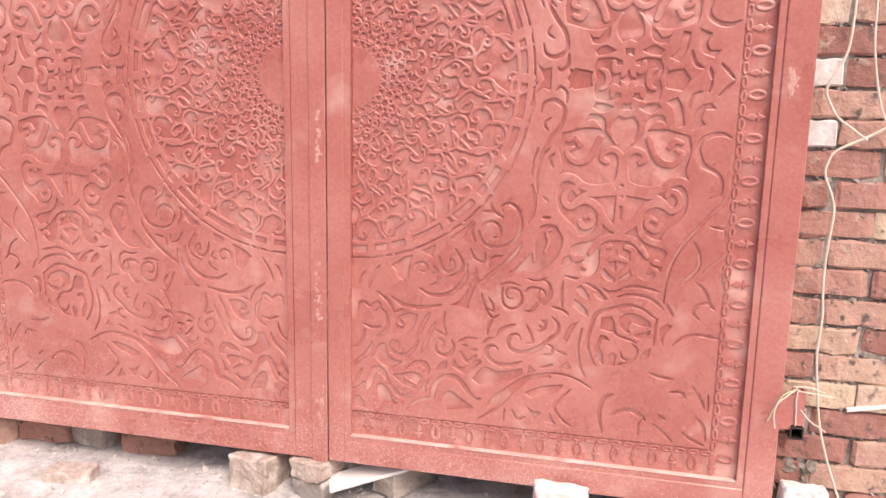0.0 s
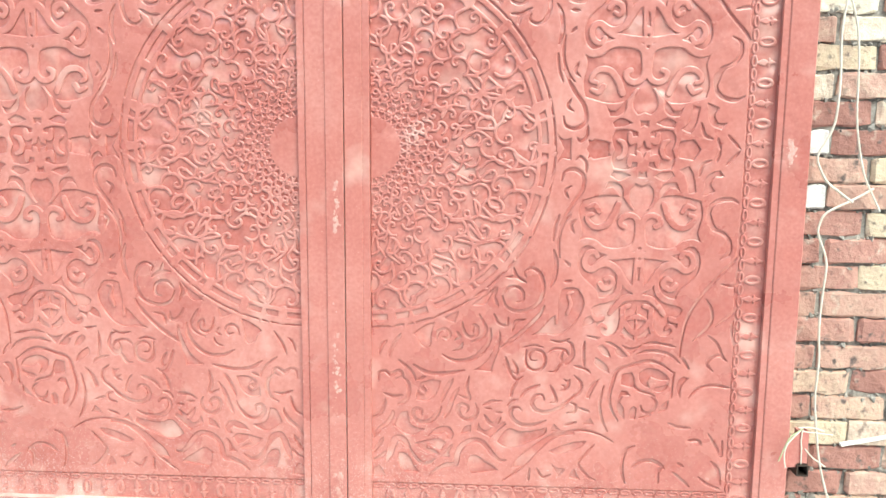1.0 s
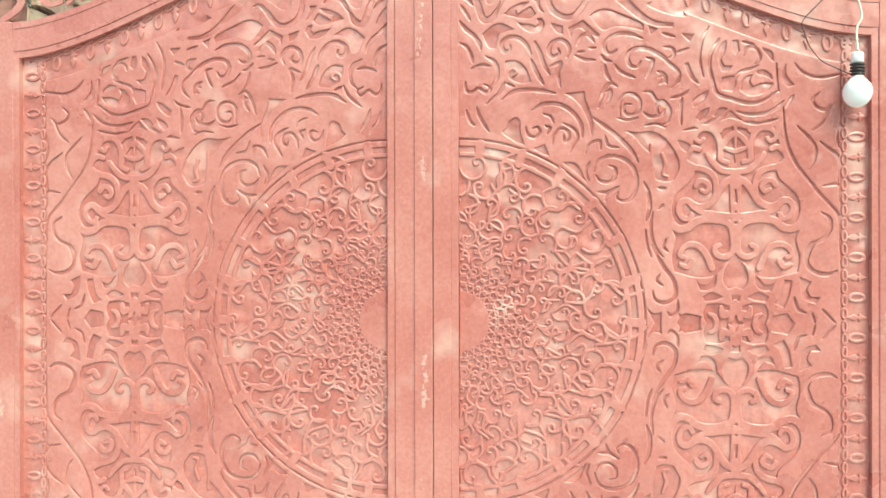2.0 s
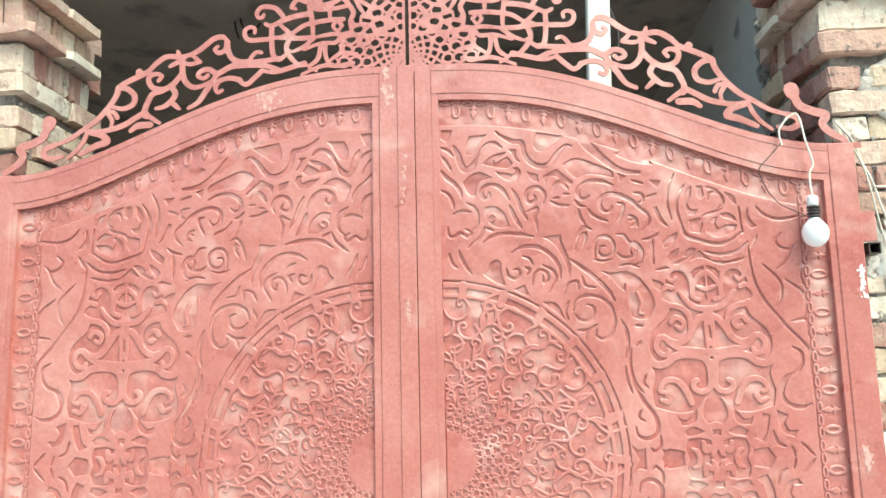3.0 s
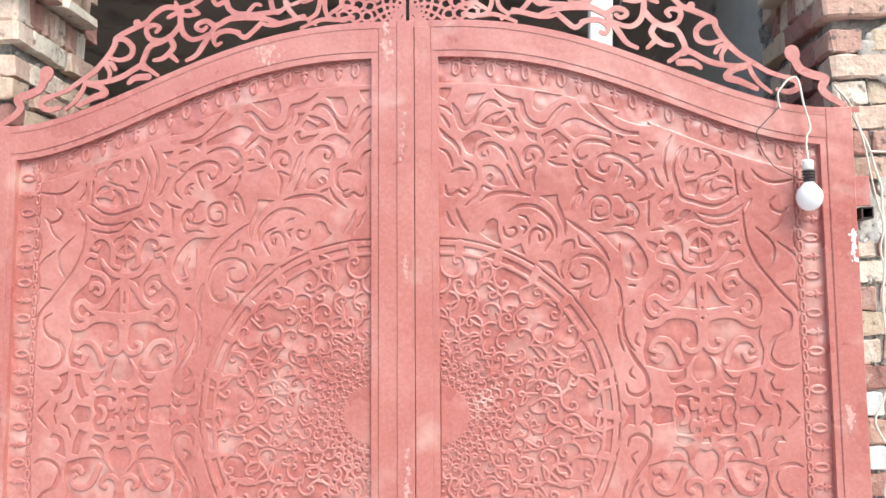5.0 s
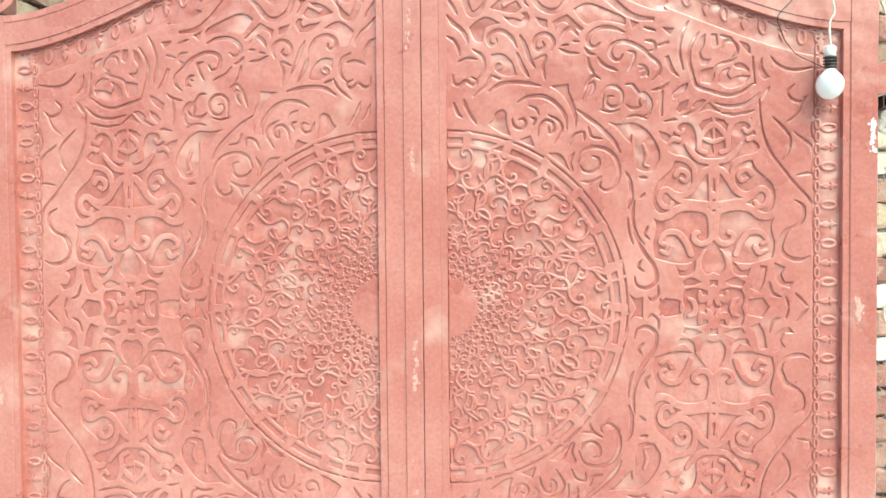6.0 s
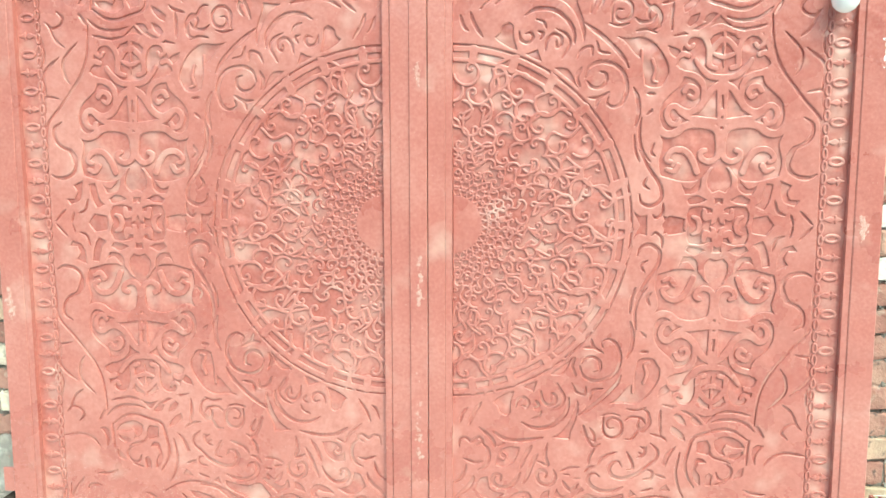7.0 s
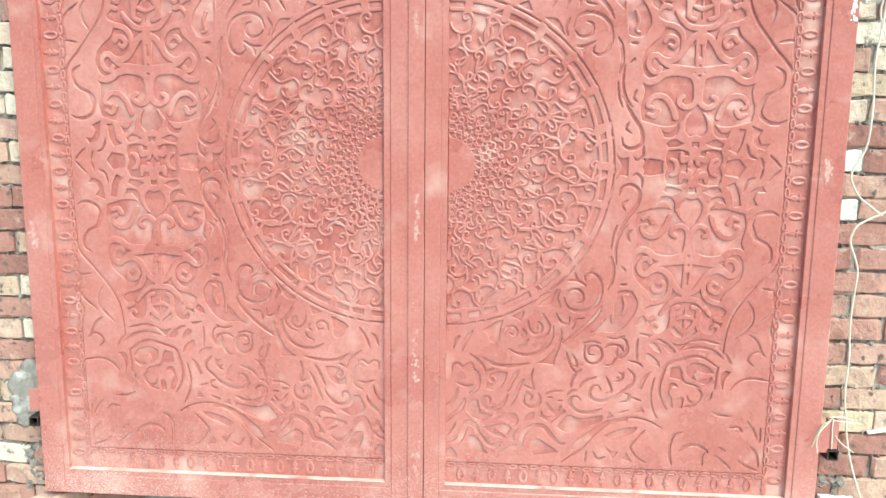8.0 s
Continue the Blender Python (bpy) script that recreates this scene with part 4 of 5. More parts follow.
COURSE = 0.084
STRETCHERS = [brick_mesh("brick", 0.224, 0.106, 0.0765, i) for i in range(6)]
HEADERS = [brick_mesh("brick", 0.107, 0.106, 0.0765, 20 + i) for i in range(5)]
UPRIGHTS = [brick_mesh("brick", 0.071, 0.105, 0.112, 40 + i) for i in range(4)]
ON_EDGE = [brick_mesh("brick", 0.226, 0.106, 0.112, 100 + i) for i in range(3)]
TILES = [brick_mesh("brick", 0.232, 0.232, 0.038, 60 + i) for i in range(4)]
for me in STRETCHERS + HEADERS + UPRIGHTS + ON_EDGE + TILES:
    me.materials.append(BRICK)
PALE = [brick_mesh("brick", 0.107, 0.106, 0.0765, 80 + i, 0.003) for i in range(2)]
for me in PALE:
    me.materials.append(WHITE_BRICK)

LIMED = {}
for me in STRETCHERS + HEADERS + UPRIGHTS + ON_EDGE + TILES:
    LIMED[me] = me.copy()
    LIMED[me].materials[0] = PALE_BRICK


def pillar(side, label):
    """Inner edge at 1.40 m from the gate's middle; three bricks wide, two deep."""
    rng = random.Random(11 + side)
    p = thing("brick_pillar", label, "pillar", "pillars of the gateway")
    X0, Y0, W, D = 1.402, 0.062, 0.70, 0.47
    lo, hi = sorted((side * (X0 + 0.013), side * (X0 + W - 0.013)))
    part("mortar_core", box(lo, hi, Y0 + 0.013, Y0 + D - 0.013, -0.1, 3.07, 0, 0.002), MORTAR, p)

    pale_low, pale_high = (0.35, 0.75) if side < 0 else (0.12, 0.36)

    def lay(me, x, y, z, turn=0.0):
        if rng.random() < (0.8 if me in TILES else pale_high if z > 1.5 else pale_low) and me in LIMED:
            me = LIMED[me]
        ob = part("brick", me, None, p)
        ob.matrix_basis = pose(side * x + rng.uniform(-0.003, 0.003), y + rng.uniform(-0.008, 0.005), z + rng.uniform(-0.002, 0.002), rng.uniform(-1, 1), rng.uniform(-1.2, 1.2), turn + rng.uniform(-1.2, 1.2))

    rows = 31
    for r in range(rows):
        z = 0.084 + COURSE * r
        step = 0.014 if r >= rows - 2 else 0.0
        if r % 2:
            for k in range(3):
                lay(rng.choice(STRETCHERS), X0 - step + 0.115 + 0.235 * k, Y0 - step + 0.052, z)
            lay(rng.choice(STRETCHERS), X0 - step + 0.052, Y0 + 0.235, z, 90)
            lay(rng.choice(HEADERS), X0 - step + 0.052, Y0 + 0.41, z)
        else:
            pale = (r in (16, 14)) and side > 0
            lay(PALE[0] if pale else rng.choice(HEADERS), X0 - step + 0.054, Y0 - step + 0.052, z)
            for k in range(2):
                lay(rng.choice(STRETCHERS), X0 + 0.232 + 0.235 * k, Y0 - step + 0.052, z)
            lay(rng.choice(HEADERS), X0 + 0.645, Y0 - step + 0.052, z)
            for k in range(2):
                lay(rng.choice(STRETCHERS), X0 - step + 0.052, Y0 + 0.19 + 0.2 * k, z, 90)
    # corbelled head: a projecting course, bricks on end, a tile course, bricks on end, a tile course
    z1 = 2.724
    for k in range(3):
        lay(rng.choice(STRETCHERS), X0 - 0.03 + 0.112 + 0.235 * k, Y0 - 0.03 + 0.052, z1)
        lay(rng.choice(STRETCHERS), X0 - 0.03 + 0.052, Y0 + 0.19 + 0.235 * min(k, 1), z1, 90)
    z2 = 2.828
    for k in range(3):
        lay(rng.choice(ON_EDGE), X0 - 0.018 + 0.112 + 0.235 * k, Y0 - 0.018 + 0.052, z2 - 0.004)
    for k in range(5):
        lay(rng.choice(UPRIGHTS), X0 - 0.018 + 0.052, Y0 + 0.10 + 0.078 * k, z2, 90)
    z3 = 2.906
    z4 = 2.99
    z5 = 3.076
    for z in (z3, z5):
        for k in range(3):
            for q in range(2):
                lay(rng.choice(TILES), X0 - 0.086 + 0.116 + 0.237 * k, Y0 - 0.064 + 0.116 + 0.237 * q, z)
            if k == 0:
                lay(rng.choice(HEADERS), X0 - 0.086 + 0.116, Y0 - 0.064 + 0.116 + 0.42, z - 0.004)
    for k in range(8):
        lay(rng.choice(UPRIGHTS), X0 - 0.022 + 0.036 + 0.082 * k, Y0 - 0.02 + 0.05, z4)
    for k in range(5):
        lay(rng.choice(UPRIGHTS), X0 - 0.022 + 0.052, Y0 + 0.115 + 0.08 * k, z4, 90)
    return p


pillar(1, "unplastered brick gate pillar with a corbelled tile cap")
pillar(-1, "unplastered brick gate pillar with whitish mortar and corbelled cap")


# ---- house behind the gate ----
def structure(name, bm, mat, label, category):
    return tagged(part(name, bm, mat), label, category, kind="structure")


def rendered_beam():
    """Front of the porch slab, its render combed in wavy ridges."""
    bm = bmesh.new()
    nx, nz, x0, x1, z0, z1, y = 300, 170, -3.6, 3.6, 3.465, 3.97, 0.66
    grid = []
    for j in range(nz + 1):
        row = []
        for i in range(nx + 1):
            x, z = x0 + (x1 - x0) * i / nx, z0 + (z1 - z0) * j / nz
            w = z + 0.03 * math.sin(x * 5 + 4 * noise.noise(Vector((x * 2, z * 3, 1)))) + 0.12 * noise.noise(Vector((x * 2.6, z * 7, 5)))
            d = 0.009 if (w * 36) % 1.0 > 0.09 else 0.0
            d += 0.004 * noise.noise(Vector((x * 4, z * 9, 9)))
            row.append(bm.verts.new((x, y - max(0.0, d) * (0 if j in (0, nz) else 1), z)))
        grid.append(row)
    for j in range(nz):
        for i in range(nx):
            bm.faces.new((grid[j][i], grid[j][i + 1], grid[j + 1][i + 1], grid[j + 1][i]))
    for f in bm.faces:
        f.smooth = True
    return bm


structure("trim_beam_front", rendered_beam(), WHITEWASH, "white render combed in wavy ridges on the porch beam", "trim")
structure("beam", box(-6, 6, 0.664, 0.83, 3.463, 3.97, 0.0), SLAB, "raw concrete porch beam", "beam")
structure("ceiling", box(-6, 6, 0.8302, 6.0, 3.53, 3.8), SLAB, "raw brownish concrete porch ceiling", "ceiling")
structure("wall_east", box(1.405, 1.64, 0.666, 6.0, 0, 3.4625, 0.0), CONCRETE, "grey cement plastered porch wall", "wall")
structure("wall_west", box(-3.2, -3.0, 0.84, 6.0, 0, 3.5299), CONCRETE, "grey cement plastered porch wall", "wall")
structure("wall_north", box(-3.0, 1.405, 5.0, 5.2, 0, 3.5299), SLAB, "dim plastered back wall of the porch", "wall")
structure("boundary_wall_east", box(2.108, 9, 0.1, 0.33, -0.1, 3.4, 0.004), CONCRETE, "plain boundary wall beside the pillar", "wall")
structure("boundary_wall_west", box(-9, -2.108, 0.1, 0.33, -0.1, 3.4, 0.004), CONCRETE, "plain boundary wall beside the pillar", "wall")

# added out of view: darkens the gate's reflections and cuts light from the front
structure("reflection_wall_south", box(-14, 14, -7.4, -7.15, -0.1, 3.9, 0.004), CONCRETE, "unseen plain wall added behind the camera to darken reflections", "wall")

post = part("timber_post", box(-0.043, 0.043, -0.03, 0.03, 0, 3.9, 0.004, 0.002, 3), WOOD)
post.matrix_basis = pose(0.61, 0.40, 0.0, 0, 1.9, 0)
tagged(post, "pale limed timber post propped in front of the porch beam", "post")


def wall_end():
    """Raw brick ends and squeezed mortar where the porch wall stops behind the pillar."""
    rng = random.Random(77)
    bm = bmesh.new()
    for k in range(12):
        z = 2.46 + 0.084 * k
        ret = bmesh.ops.create_cube(bm, size=1, matrix=pose(1.52 + rng.uniform(-0.008, 0.012), 0.64, z, rng.uniform(-3, 3), rng.uniform(-2, 2), rng.uniform(-3, 3)) @ Matrix.Diagonal((0.222, 0.06, 0.066, 1)))
    bmesh.ops.bevel(bm, geom=bm.edges[:], offset=0.008, segments=1, affect="EDGES")
    for v in bm.verts:
        v.co += noise.noise_vector(v.co * 40) * 0.008
    ob = part("wall_end_brickwork", bm, RUBBLE)
    tagged(ob, "raw brick ends of the porch wall", "wall", kind="structure")
    bm = box(1.4, 1.46, 0.625, 0.668, 2.4, 3.4625)
    bmesh.ops.subdivide_edges(bm, edges=[e for e in bm.edges if abs(e.verts[0].co.z - e.verts[1].co.z) > 0.5], cuts=60)
    bmesh.ops.subdivide_edges(bm, edges=[e for e in bm.edges if abs(e.verts[0].co.z - e.verts[1].co.z) < 0.001], cuts=2, use_grid_fill=True)
    for v in bm.verts:
        v.co += noise.noise_vector(v.co * 28) * 0.02 + noise.noise_vector(v.co * 90) * 0.008
    ob = part("wall_end_mortar", bm, MORTAR)
    tagged(ob, "lumpy grey mortar squeezed from the wall end", "mortar", kind="stuff")


wall_end()


# ---- things on and round the gate ----
def bulb_lamp():
    lamp = thing("light_bulb", "unlit white bulb hanging from a wire on the gate", "light bulb", at=(1.265, -0.05, 2.19))

    def turned(profile, steps=24):
        bm = bmesh.new()
        rings = []
        for r, z in profile:
            rings.append([bm.verts.new((r * math.cos(2 * math.pi * k / steps), r * math.sin(2 * math.pi * k / steps), z)) for k in range(steps)])
        for a, b in zip(rings, rings[1:]):
            for k in range(steps):
                bm.faces.new((a[k], b[k], b[(k + 1) % steps], a[(k + 1) % steps]))
        bm.faces.new(rings[0])
        bm.faces.new(rings[-1][::-1])
        bmesh.ops.recalc_face_normals(bm, faces=bm.faces[:])
        for f in bm.faces:
            f.smooth = True
        return bm

    globe = [(0.0135, -0.066), (0.016, -0.071), (0.024, -0.08), (0.034, -0.092), (0.039, -0.107), (0.039, -0.12), (0.035, -0.136), (0.025, -0.149), (0.013, -0.156), (0.003, -0.158)]
    part("globe", turned(globe), BULB_GLASS, lamp, "white opal globe")
    cap = part("cap", turned([(0.0135, -0.03), (0.0145, -0.036), (0.0138, -0.044), (0.0148, -0.052), (0.0138, -0.06), (0.0142, -0.067)]), STEEL, lamp, "dark metal cap")
    part("holder", turned([(0.006, 0.004), (0.014, 0.0), (0.0165, -0.004), (0.0165, -0.027), (0.014, -0.031)]), WHITE_PLASTIC, lamp, "white plastic holder")
    for k in range(4):
        z = -0.032 - 0.009 * k
        tube("binding_wire", [(0.0185 * math.cos(a), 0.0185 * math.sin(a), z - 0.004 * a / 6.3) for a in np.linspace(0, 6.4, 12)], 0.0024, DARK_CABLE, cap)
    return lamp


bulb_lamp()


def cable(label, points, radius, mat):
    """A cable that keeps its fine kinks."""
    rng = random.Random(len(points) * 7 + int(points[0][2] * 100))
    out = []
    for a, b in zip(points, points[1:]):
        for t in (0.0, 0.5):
            p = Vector(a).lerp(Vector(b), t)
            out.append(p + Vector((rng.uniform(-1, 1), rng.uniform(-0.5, 0.5), 0)) * 0.004)
    out.append(Vector(points[-1]))
    ob = tube("cable", out, radius, mat)
    return tagged(ob, label, "cable", "cables by the gate")


cable("white flex holding the bulb over the gate rail", [(1.19, -0.04, 2.36), (1.19, -0.04, 2.414), (1.216, -0.035, 2.452), (1.25, -0.04, 2.465), (1.262, -0.048, 2.38), (1.277, -0.05, 2.29), (1.258, -0.052, 2.25), (1.262, -0.06, 2.193)], 0.0032, CABLE)
cable("thin dark wire trailing over the panel", [(1.19, -0.04, 2.366), (1.109, -0.042, 2.285), (1.14, -0.014, 2.225), (1.183, -0.014, 2.176), (1.245, -0.045, 2.13)], 0.0016, DARK_CABLE)
cable("cream cable hanging down the brick pillar", [(1.37, -0.015, 2.44), (1.42, 0.0, 2.39), (1.463, 0.03, 2.316), (1.493, 0.03, 2.232), (1.521, 0.03, 2.121), (1.526, 0.03, 1.975), (1.51, 0.03, 1.77), (1.516, 0.03, 1.625), (1.507, 0.03, 1.477), (1.461, 0.03, 1.382), (1.495, 0.03, 1.307), (1.578, 0.03, 1.247)], 0.0036, CABLE)
cable("cream cable looping across the bricks to the ground", [(1.64, 0.03, 1.29), (1.577, 0.03, 1.255), (1.495, 0.03, 1.211), (1.481, 0.03, 1.153), (1.518, 0.03, 1.056), (1.503, 0.03, 0.917), (1.512, 0.03, 0.756), (1.511, 0.03, 0.633), (1.532, 0.03, 0.424), (1.60, 0.03, 0.236), (1.67, -0.02, 0.02)], 0.0036, CABLE)
cable("thin cream cable swinging beside the pillar edge", [(1.40, 0.0, 2.41), (1.47, 0.02, 2.28), (1.496, 0.028, 2.14), (1.522, 0.03, 1.993), (1.507, 0.03, 1.903), (1.56, 0.03, 1.742), (1.57, 0.03, 1.5), (1.60, 0.03, 1.33), (1.66, 0.03, 1.22)], 0.003, CABLE)
cable("cream cable running up over the corbel", [(1.493, 0.028, 2.232), (1.56, 0.02, 2.225), (1.63, 0.02, 2.20), (1.75, 0.02, 2.16)], 0.003, CABLE)
cable("thin green wire hooked round the cable", [(1.545, 0.03, 2.32), (1.55, 0.022, 2.26), (1.56, 0.018, 2.21), (1.575, 0.02, 2.22)], 0.002, GREEN_CABLE)
cable("dark wire curling behind the timber post", [(0.67, 0.44, 3.14), (0.73, 0.44, 3.13), (0.78, 0.45, 3.06), (0.80, 0.45, 2.96), (0.78, 0.45, 2.86)], 0.004, DARK_CABLE)


def hollow_tube(x0, x1, y0, y1, z0, z1, wall):
    """A square tube open at both ends."""
    bm = bmesh.new()
    loops = []
    for z, inset in ((z1, wall), (z1, 0), (z0, 0), (z0, wall), (z1, wall)):
        loops.append([bm.verts.new(p) for p in ((x0 + inset, y0 + inset, z), (x1 - inset, y0 + inset, z), (x1 - inset, y1 - inset, z), (x0 + inset, y1 - inset, z))])
    for a, b in zip(loops, loops[1:]):
        for k in range(4):
            bm.faces.new((a[k], a[(k + 1) % 4], b[(k + 1) % 4], b[k]))
    bmesh.ops.recalc_face_normals(bm, faces=bm.faces[:])
    return bm


def hinge(label, x, z, sleeve=None):
    """A square tube let into the pillar, its open end to the front; sleeve: the upright tube on it."""
    h = thing("hinge", label, "hinge", "hinge tubes of the gate", at=(0, 0, 0))
    stub = hollow_tube(-0.018, 0.018, -0.018, 0.018, -0.05, 0.05, 0.0035)
    part("stub", stub, STEEL, h, m=pose(x, 0.03, z, 90, 0, 0))
    part("plug", box(x - 0.0142, x + 0.0142, 0.04, 0.05, z - 0.0142, z + 0.0142), STEEL, h, "dark inside of the tube")
    if sleeve:
        part("sleeve", hollow_tube(x - 0.017, x + 0.015, -0.012, 0.02, sleeve[0], sleeve[1], 0.004), PAINT, h, "red-painted upright sleeve")
    return h


hinge("red square-tube hinge at the pillar foot", 1.468, 0.408, (0.43, 0.535))
hinge("dark square-tube hinge end by a broken brick", 1.452, 2.028)
hinge("dark square-tube hinge end set in cement", -1.446, 0.42)

for pts in ([(1.462, -0.012, 0.542), (1.41, -0.04, 0.52), (1.38, -0.05, 0.45)], [(1.462, -0.012, 0.54), (1.40, -0.05, 0.505), (1.392, -0.05, 0.47), (1.402, -0.05, 0.43)], [(1.45, -0.012, 0.545), (1.49, -0.02, 0.55), (1.535, 0.0, 0.531)], [(1.46, -0.012, 0.535), (1.50, -0.012, 0.53), (1.56, 0.0, 0.52)], [(1.47, -0.012, 0.48), (1.51, -0.01, 0.44), (1.55, 0.01, 0.41)], [(1.462, -0.014, 0.54), (1.459, -0.02, 0.48), (1.463, -0.016, 0.43)]):
    cable("green and white wire ends tied round the hinge", pts, 0.0021, GREEN_CABLE if pts[0][2] == 0.542 else CABLE)


# ---- bricks and rubble at the gate's foot ----
def loose_brick(label, x, y, z, turn, mat, size=(0.222, 0.105, 0.07), tilt=0.0, seed=1):
    bm = box(-size[0] / 2, size[0] / 2, -size[1] / 2, size[1] / 2, 0, size[2], 0.005, 0.0, 7)
    for v in bm.verts:
        at = v.co + Vector((seed * 3.1, seed, 0))
        v.co += noise.noise_vector(at * 17) * 0.008 + noise.noise_vector(at * 60) * 0.005
    ob = part("brick", bm, mat)
    ob.matrix_basis = pose(x, y, z, 0, tilt, turn)
    return tagged(ob, label, "brick", "loose bricks under the gate")


loose_brick("worn brick on edge propping the gate leaf", -0.235, 0.05, 0.0, 82, DUSTY_BRICK, (0.222, 0.15, 0.128), 0, 2)
loose_brick("cement-dusted lower brick of a two-brick prop", -0.01, 0.06, 0.0, 78, RUBBLE, (0.222, 0.125, 0.068), 0, 3)
loose_brick("pale brick lying on another under the seam", -0.015, 0.055, 0.072, 75, DUSTY_BRICK, (0.222, 0.125, 0.066), 0, 4)
loose_brick("grey block behind the slanting board", 0.25, 0.14, 0.0, 60, RUBBLE, (0.2, 0.11, 0.1), 0, 5)
loose_brick("whitened brick with pink chips leaning on the gate rail", 0.80, -0.074, -0.01, 2, WHITE_BRICK, (0.165, 0.068, 0.19), 3, 6)
loose_brick("grey brick under the whitened one", 0.76, 0.06, -0.015, 85, RUBBLE, (0.22, 0.24, 0.068), 0, 7)
loose_brick("loose pinkish brick half sunk in dust", -0.9, -0.12, -0.03, 12, DUSTY_BRICK, (0.16, 0.10, 0.07), 0, 8)
loose_brick("white block at the pillar foot", 1.492, -0.003, -0.01, 3, WHITE_BRICK, (0.125, 0.075, 0.25), 4, 9)
loose_brick("dark brick lying behind the gate foot", -1.22, 0.16, 0.0, 5, BRICK, (0.222, 0.105, 0.11), 0, 10)
loose_brick("pale brick at the gate corner", -1.40, 0.02, 0.0, 70, PALE_BRICK, (0.2, 0.105, 0.12), 0, 11)
loose_brick("dark brick behind the gate foot", -1.02, 0.17, 0.0, -12, RUBBLE, (0.2, 0.105, 0.09), 0, 12)
loose_brick("dull red brick behind the gate foot", -0.76, 0.17, 0.0, 8, BRICK, (0.222, 0.105, 0.072), 0, 13)

board = part("board", box(-0.14, 0.14, -0.045, 0.045, 0, 0.012, 0.002, 0.001, 2), WHITE_PLASTIC)
board.matrix_basis = pose(0.16, 0.03, 0.085, 10, -14, 22)
tagged(board, "splintered white board leaning on a block", "board")

stick = part("stick", box(-0.09, 0.09, -0.008, 0.008, -0.005, 0.005, 0.001), WHITE_PLASTIC)
stick.matrix_basis = pose(1.70, 0.055, 0.487, 0, -12, 0)
tagged(stick, "short white strip stuck in a brick joint", "strip")


def rubble():
    """Crumbs of brick and mortar along the gate's foot."""
    rng = random.Random(21)
    verts, faces = [], []
    for _ in range(3000):
        x = rng.uniform(-1.9, 1.9)
        y = rng.gauss(0.02, 0.16) if rng.random() < 0.6 else rng.uniform(-1.4, 0.5)
        s = rng.choice((0.002, 0.003, 0.004, 0.006, 0.009)) * rng.uniform(0.7, 1.2)
        z = 0.035 * noise.noise(Vector((x * 1.3, y * 1.3, 2))) + 0.02 * noise.noise(Vector((x * 5, y * 5, 7)))
        m = pose(x, y, z + s * 0.3, rng.uniform(0, 360), rng.uniform(0, 360), rng.uniform(0, 360))
        base = len(verts)
        for c in ((1, 0, 0), (-1, 0, 0), (0, 1, 0), (0, -1, 0), (0, 0, 0.8), (0, 0, -0.8), (0.7, 0.7, 0.3), (-0.6, 0.6, -0.4)):
            verts.append(m @ (Vector(c) * s * rng.uniform(0.4, 1.6)))
        faces += [tuple(base + k for k in f) for f in ((0, 6, 4), (6, 2, 4), (2, 7, 4), (7, 1, 4), (1, 3, 4), (3, 0, 4), (6, 0, 5), (2, 6, 5), (7, 2, 5), (1, 7, 5), (3, 1, 5), (0, 3, 5))]
    ob = part("rubble", mesh_from("rubble", verts, faces), CRUMBS)
    return tagged(ob, "grey and whitish crumbs of brick and mortar", "rubble", kind="stuff")


rubble()


def mortar_lumps(side):
    """Squeezed, crumbling mortar at the pillar foot and beside the hinge."""
    rng = random.Random(31 + side)
    bm = bmesh.new()
    for _ in range(90):
        x, z = side * rng.uniform(1.405, 1.54), rng.uniform(0.12, 0.29)
        r = rng.choice((0.006, 0.009, 0.013, 0.02))
        ret = bmesh.ops.create_icosphere(bm, subdivisions=1, radius=r, matrix=pose(x, 0.068, z, rng.uniform(0, 90), rng.uniform(0, 90), 0))
        for v in ret["verts"]:
            v.co += noise.noise_vector(v.co * 110) * 0.012
    ob = part("mortar", bm, MORTAR)
    return tagged(ob, "crumbling dark mortar at the pillar foot", "mortar", kind="stuff")


mortar_lumps(1)
mortar_lumps(-1)


def joint_crumbs(side):
    """Mortar squeezed out of the pillar's joints in uneven crumbs."""
    rng = random.Random(51 + side)
    verts, faces = [], []
    for r in range(32):
        z = 0.126 + COURSE * r
        for _ in range(34):
            if rng.random() < 0.45:
                p = (side * 1.401, rng.uniform(0.07, 0.5), z)
            else:
                p = (side * rng.uniform(1.405, 1.78), 0.068, z)
            s = rng.choice((0.004, 0.005, 0.007, 0.01)) * rng.uniform(0.7, 1.2)
            m = pose(p[0], p[1], p[2] + rng.gauss(0, 0.005), rng.uniform(0, 360), rng.uniform(0, 360), rng.uniform(0, 360))
            base = len(verts)
            for c in ((1.6, 0, 0), (-1.3, 0, 0), (0, 1, 0), (0, -1, 0), (0, 0, 0.8), (0, 0, -0.8)):
                verts.append(m @ (Vector(c) * s * rng.uniform(0.6, 1.4)))
            faces += [tuple(base + k for k in f) for f in ((0, 2, 4), (2, 1, 4), (1, 3, 4), (3, 0, 4), (2, 0, 5), (1, 2, 5), (3, 1, 5), (0, 3, 5))]
    ob = part("mortar", mesh_from("mortar", verts, faces), MORTAR)
    return tagged(ob, "pale crumbs of mortar squeezed from the brick joints", "mortar", kind="stuff")


joint_crumbs(1)
joint_crumbs(-1)


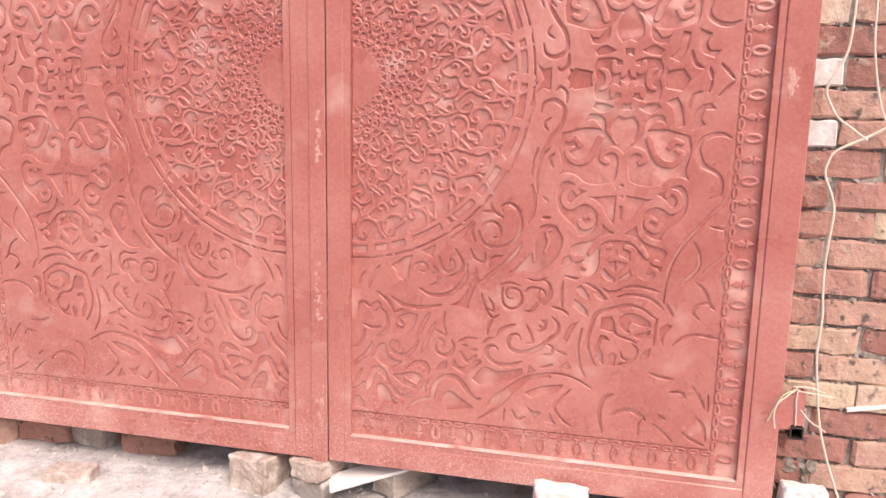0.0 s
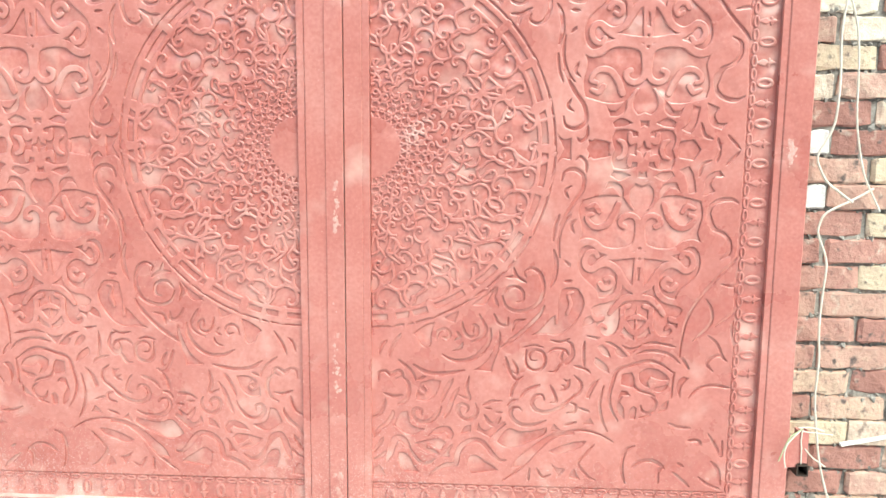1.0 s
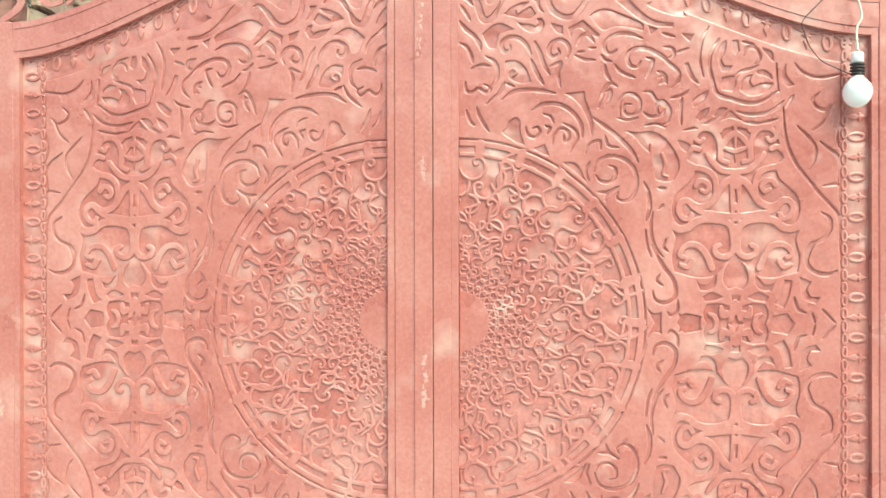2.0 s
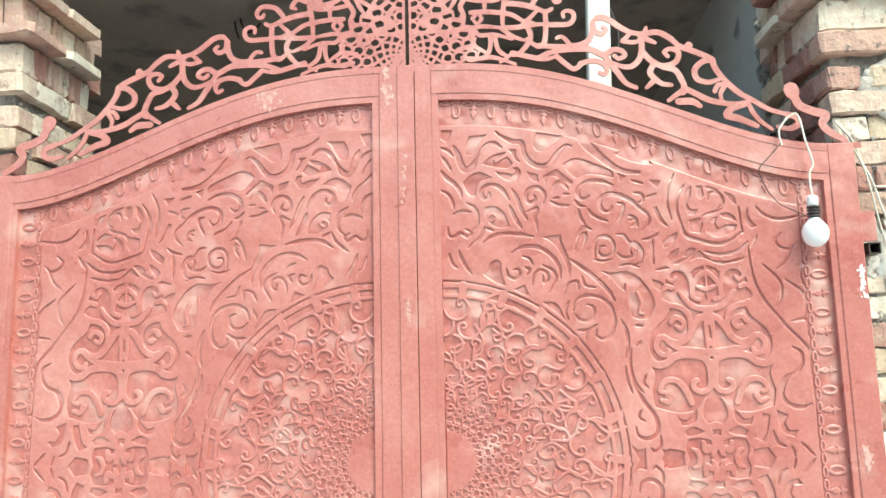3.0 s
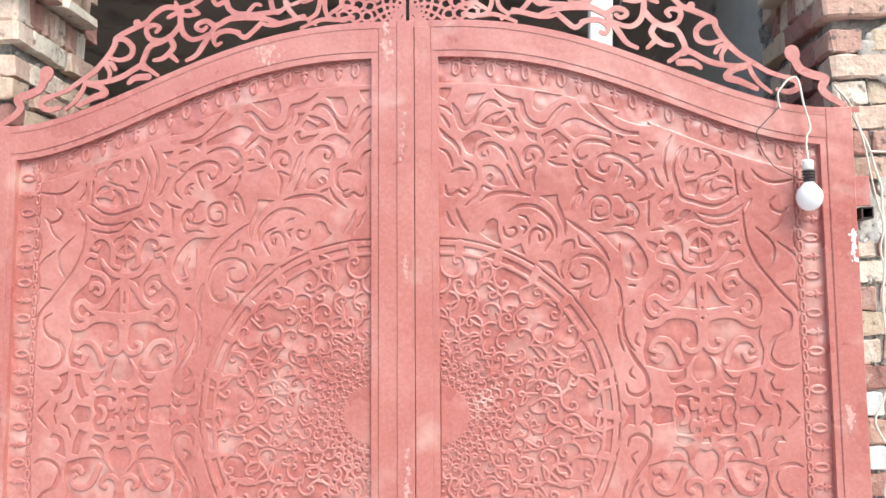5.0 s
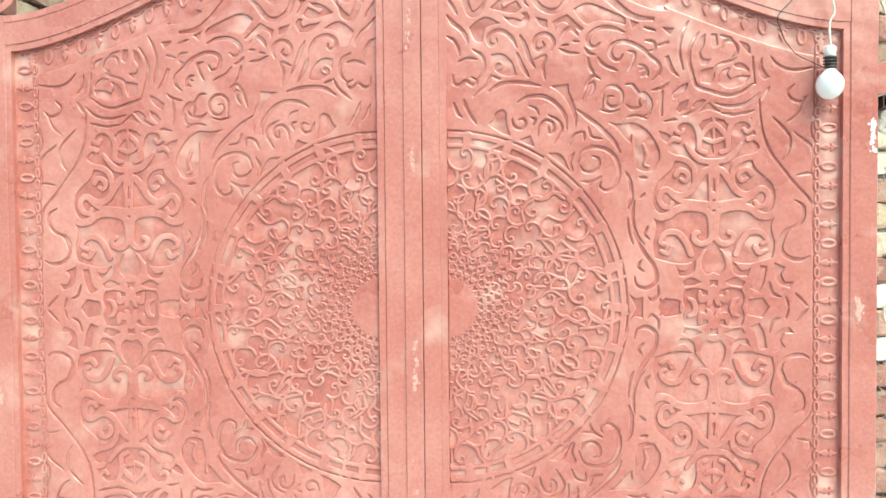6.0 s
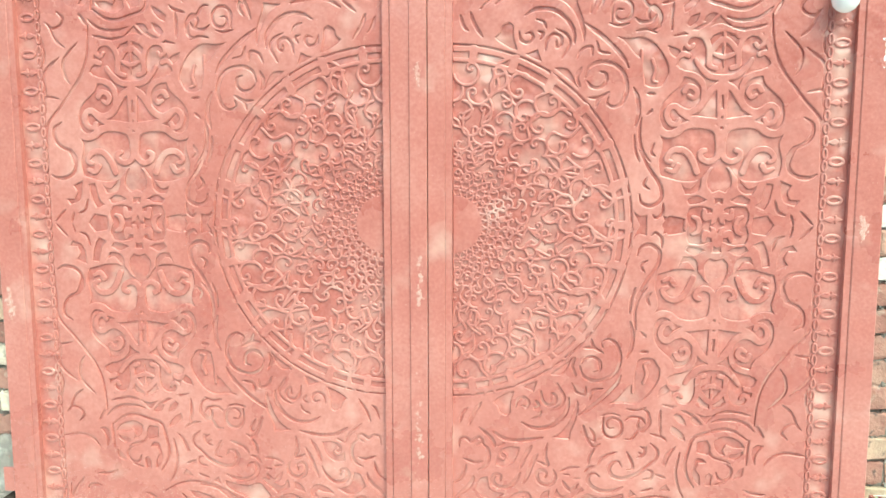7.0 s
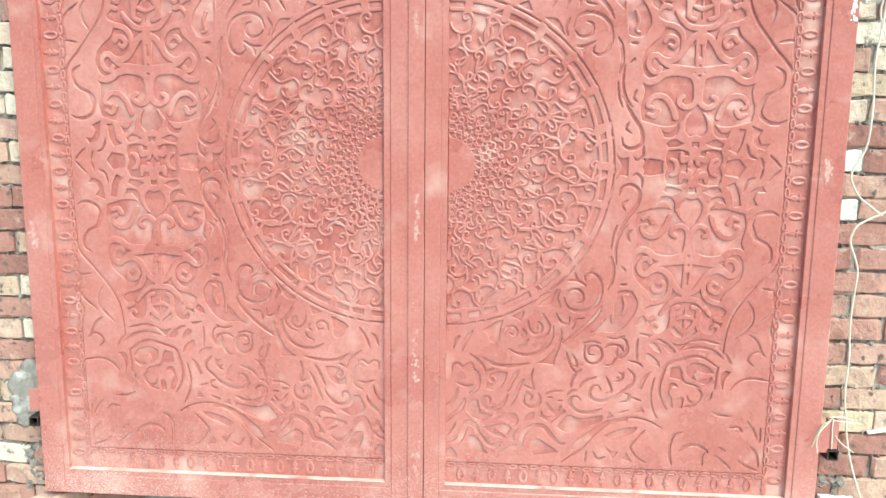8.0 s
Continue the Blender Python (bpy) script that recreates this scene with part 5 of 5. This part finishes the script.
def daub(label, x, y, z, w, h, seed):
    """Wet cement thrown on the bricks and left rough."""
    rng = random.Random(seed)
    bm = bmesh.new()
    for _ in range(26):
        r = rng.uniform(0.2, 0.5)
        ret = bmesh.ops.create_icosphere(bm, subdivisions=2, radius=1, matrix=pose(x + rng.gauss(0, 0.3) * w, y, z + rng.gauss(0, 0.3) * h) @ Matrix.Diagonal((r * w, 0.006, r * h, 1)))
        for v in ret["verts"]:
            v.co += noise.noise_vector(v.co * 45) * 0.012 + noise.noise_vector(v.co * 130) * 0.006
    for f in bm.faces:
        f.smooth = True
    return tagged(part("cement_daub", bm, RUBBLE), label, "cement", kind="stuff")


daub("grey cement daub smeared over two brick courses", 1.58, 0.055, 2.575, 0.10, 0.10, 5)
daub("rough grey cement packed round the upper hinge tube", 1.487, 0.058, 2.02, 0.07, 0.11, 6)
daub("rough grey cement packed round the lower hinge tube", -1.47, 0.058, 0.47, 0.12, 0.14, 7)


def hook():
    h = thing("ceiling_hook", "bent steel rod ends sticking out of the ceiling", "hook", at=(-1.02, 1.29, 3.53))
    tube("rod", [(0, 0, 0), (0.01, 0, -0.06), (0.06, 0, -0.09), (0.1, 0.02, -0.02)], 0.006, STEEL, h)
    tube("rod", [(-0.04, 0.03, 0), (-0.03, 0, -0.05), (0.0, -0.02, -0.12)], 0.005, STEEL, h)


hook()


def patch(label, x, z, w, h, seed, y=-0.0214, mat=None, count=70):
    """A scatter of ragged flecks of filler and scraped paint."""
    rng = random.Random(seed)
    bm = bmesh.new()
    for _ in range(count):
        cx, cz = x + rng.gauss(0, w * 0.42), z + rng.gauss(0, h * 0.42)
        r = rng.choice((0.0012, 0.0018, 0.0025, 0.004, 0.007))
        centre = bm.verts.new((cx, y - 0.0007, cz))
        ring = [bm.verts.new((cx + r * rng.uniform(0.4, 1.3) * math.cos(k * 0.785), y, cz + 1.4 * r * rng.uniform(0.4, 1.3) * math.sin(k * 0.785))) for k in range(8)]
        for k in range(8):
            bm.faces.new((centre, ring[k], ring[(k + 1) % 8]))
    bmesh.ops.recalc_face_normals(bm, faces=bm.faces[:])
    return tagged(part("paint_patch", bm, mat or FILLER), label, "patch", kind="stuff")


patch("pale scraped patch on the curved top rail", -0.47, 2.60, 0.055, 0.045, 1)
patch("pale scraped streak on the inner stile head", -0.06, 2.60, 0.02, 0.09, 2)
patch("whitish lime splash on the outer stile edge", 1.404, 1.93, 0.010, 0.06, 3, -0.0214, WHITEWASH, 60)
for px, pz, w, h, seed in ((0.012, 0.32, 0.012, 0.10, 11), (0.0, 0.72, 0.014, 0.16, 12), (0.006, 1.2, 0.01, 0.10, 15), (0.002, 1.87, 0.012, 0.05, 13), (-0.008, 2.32, 0.012, 0.14, 14)):
    patch("pale worn streak down the cover strip", px, pz, w, h, seed, -0.0263, None, 34)
patch("pale rubbed spot on the outer stile", 1.366, 1.40, 0.012, 0.05, 16)
patch("pale rubbed spot on the outer stile", -1.39, 1.12, 0.012, 0.06, 17)
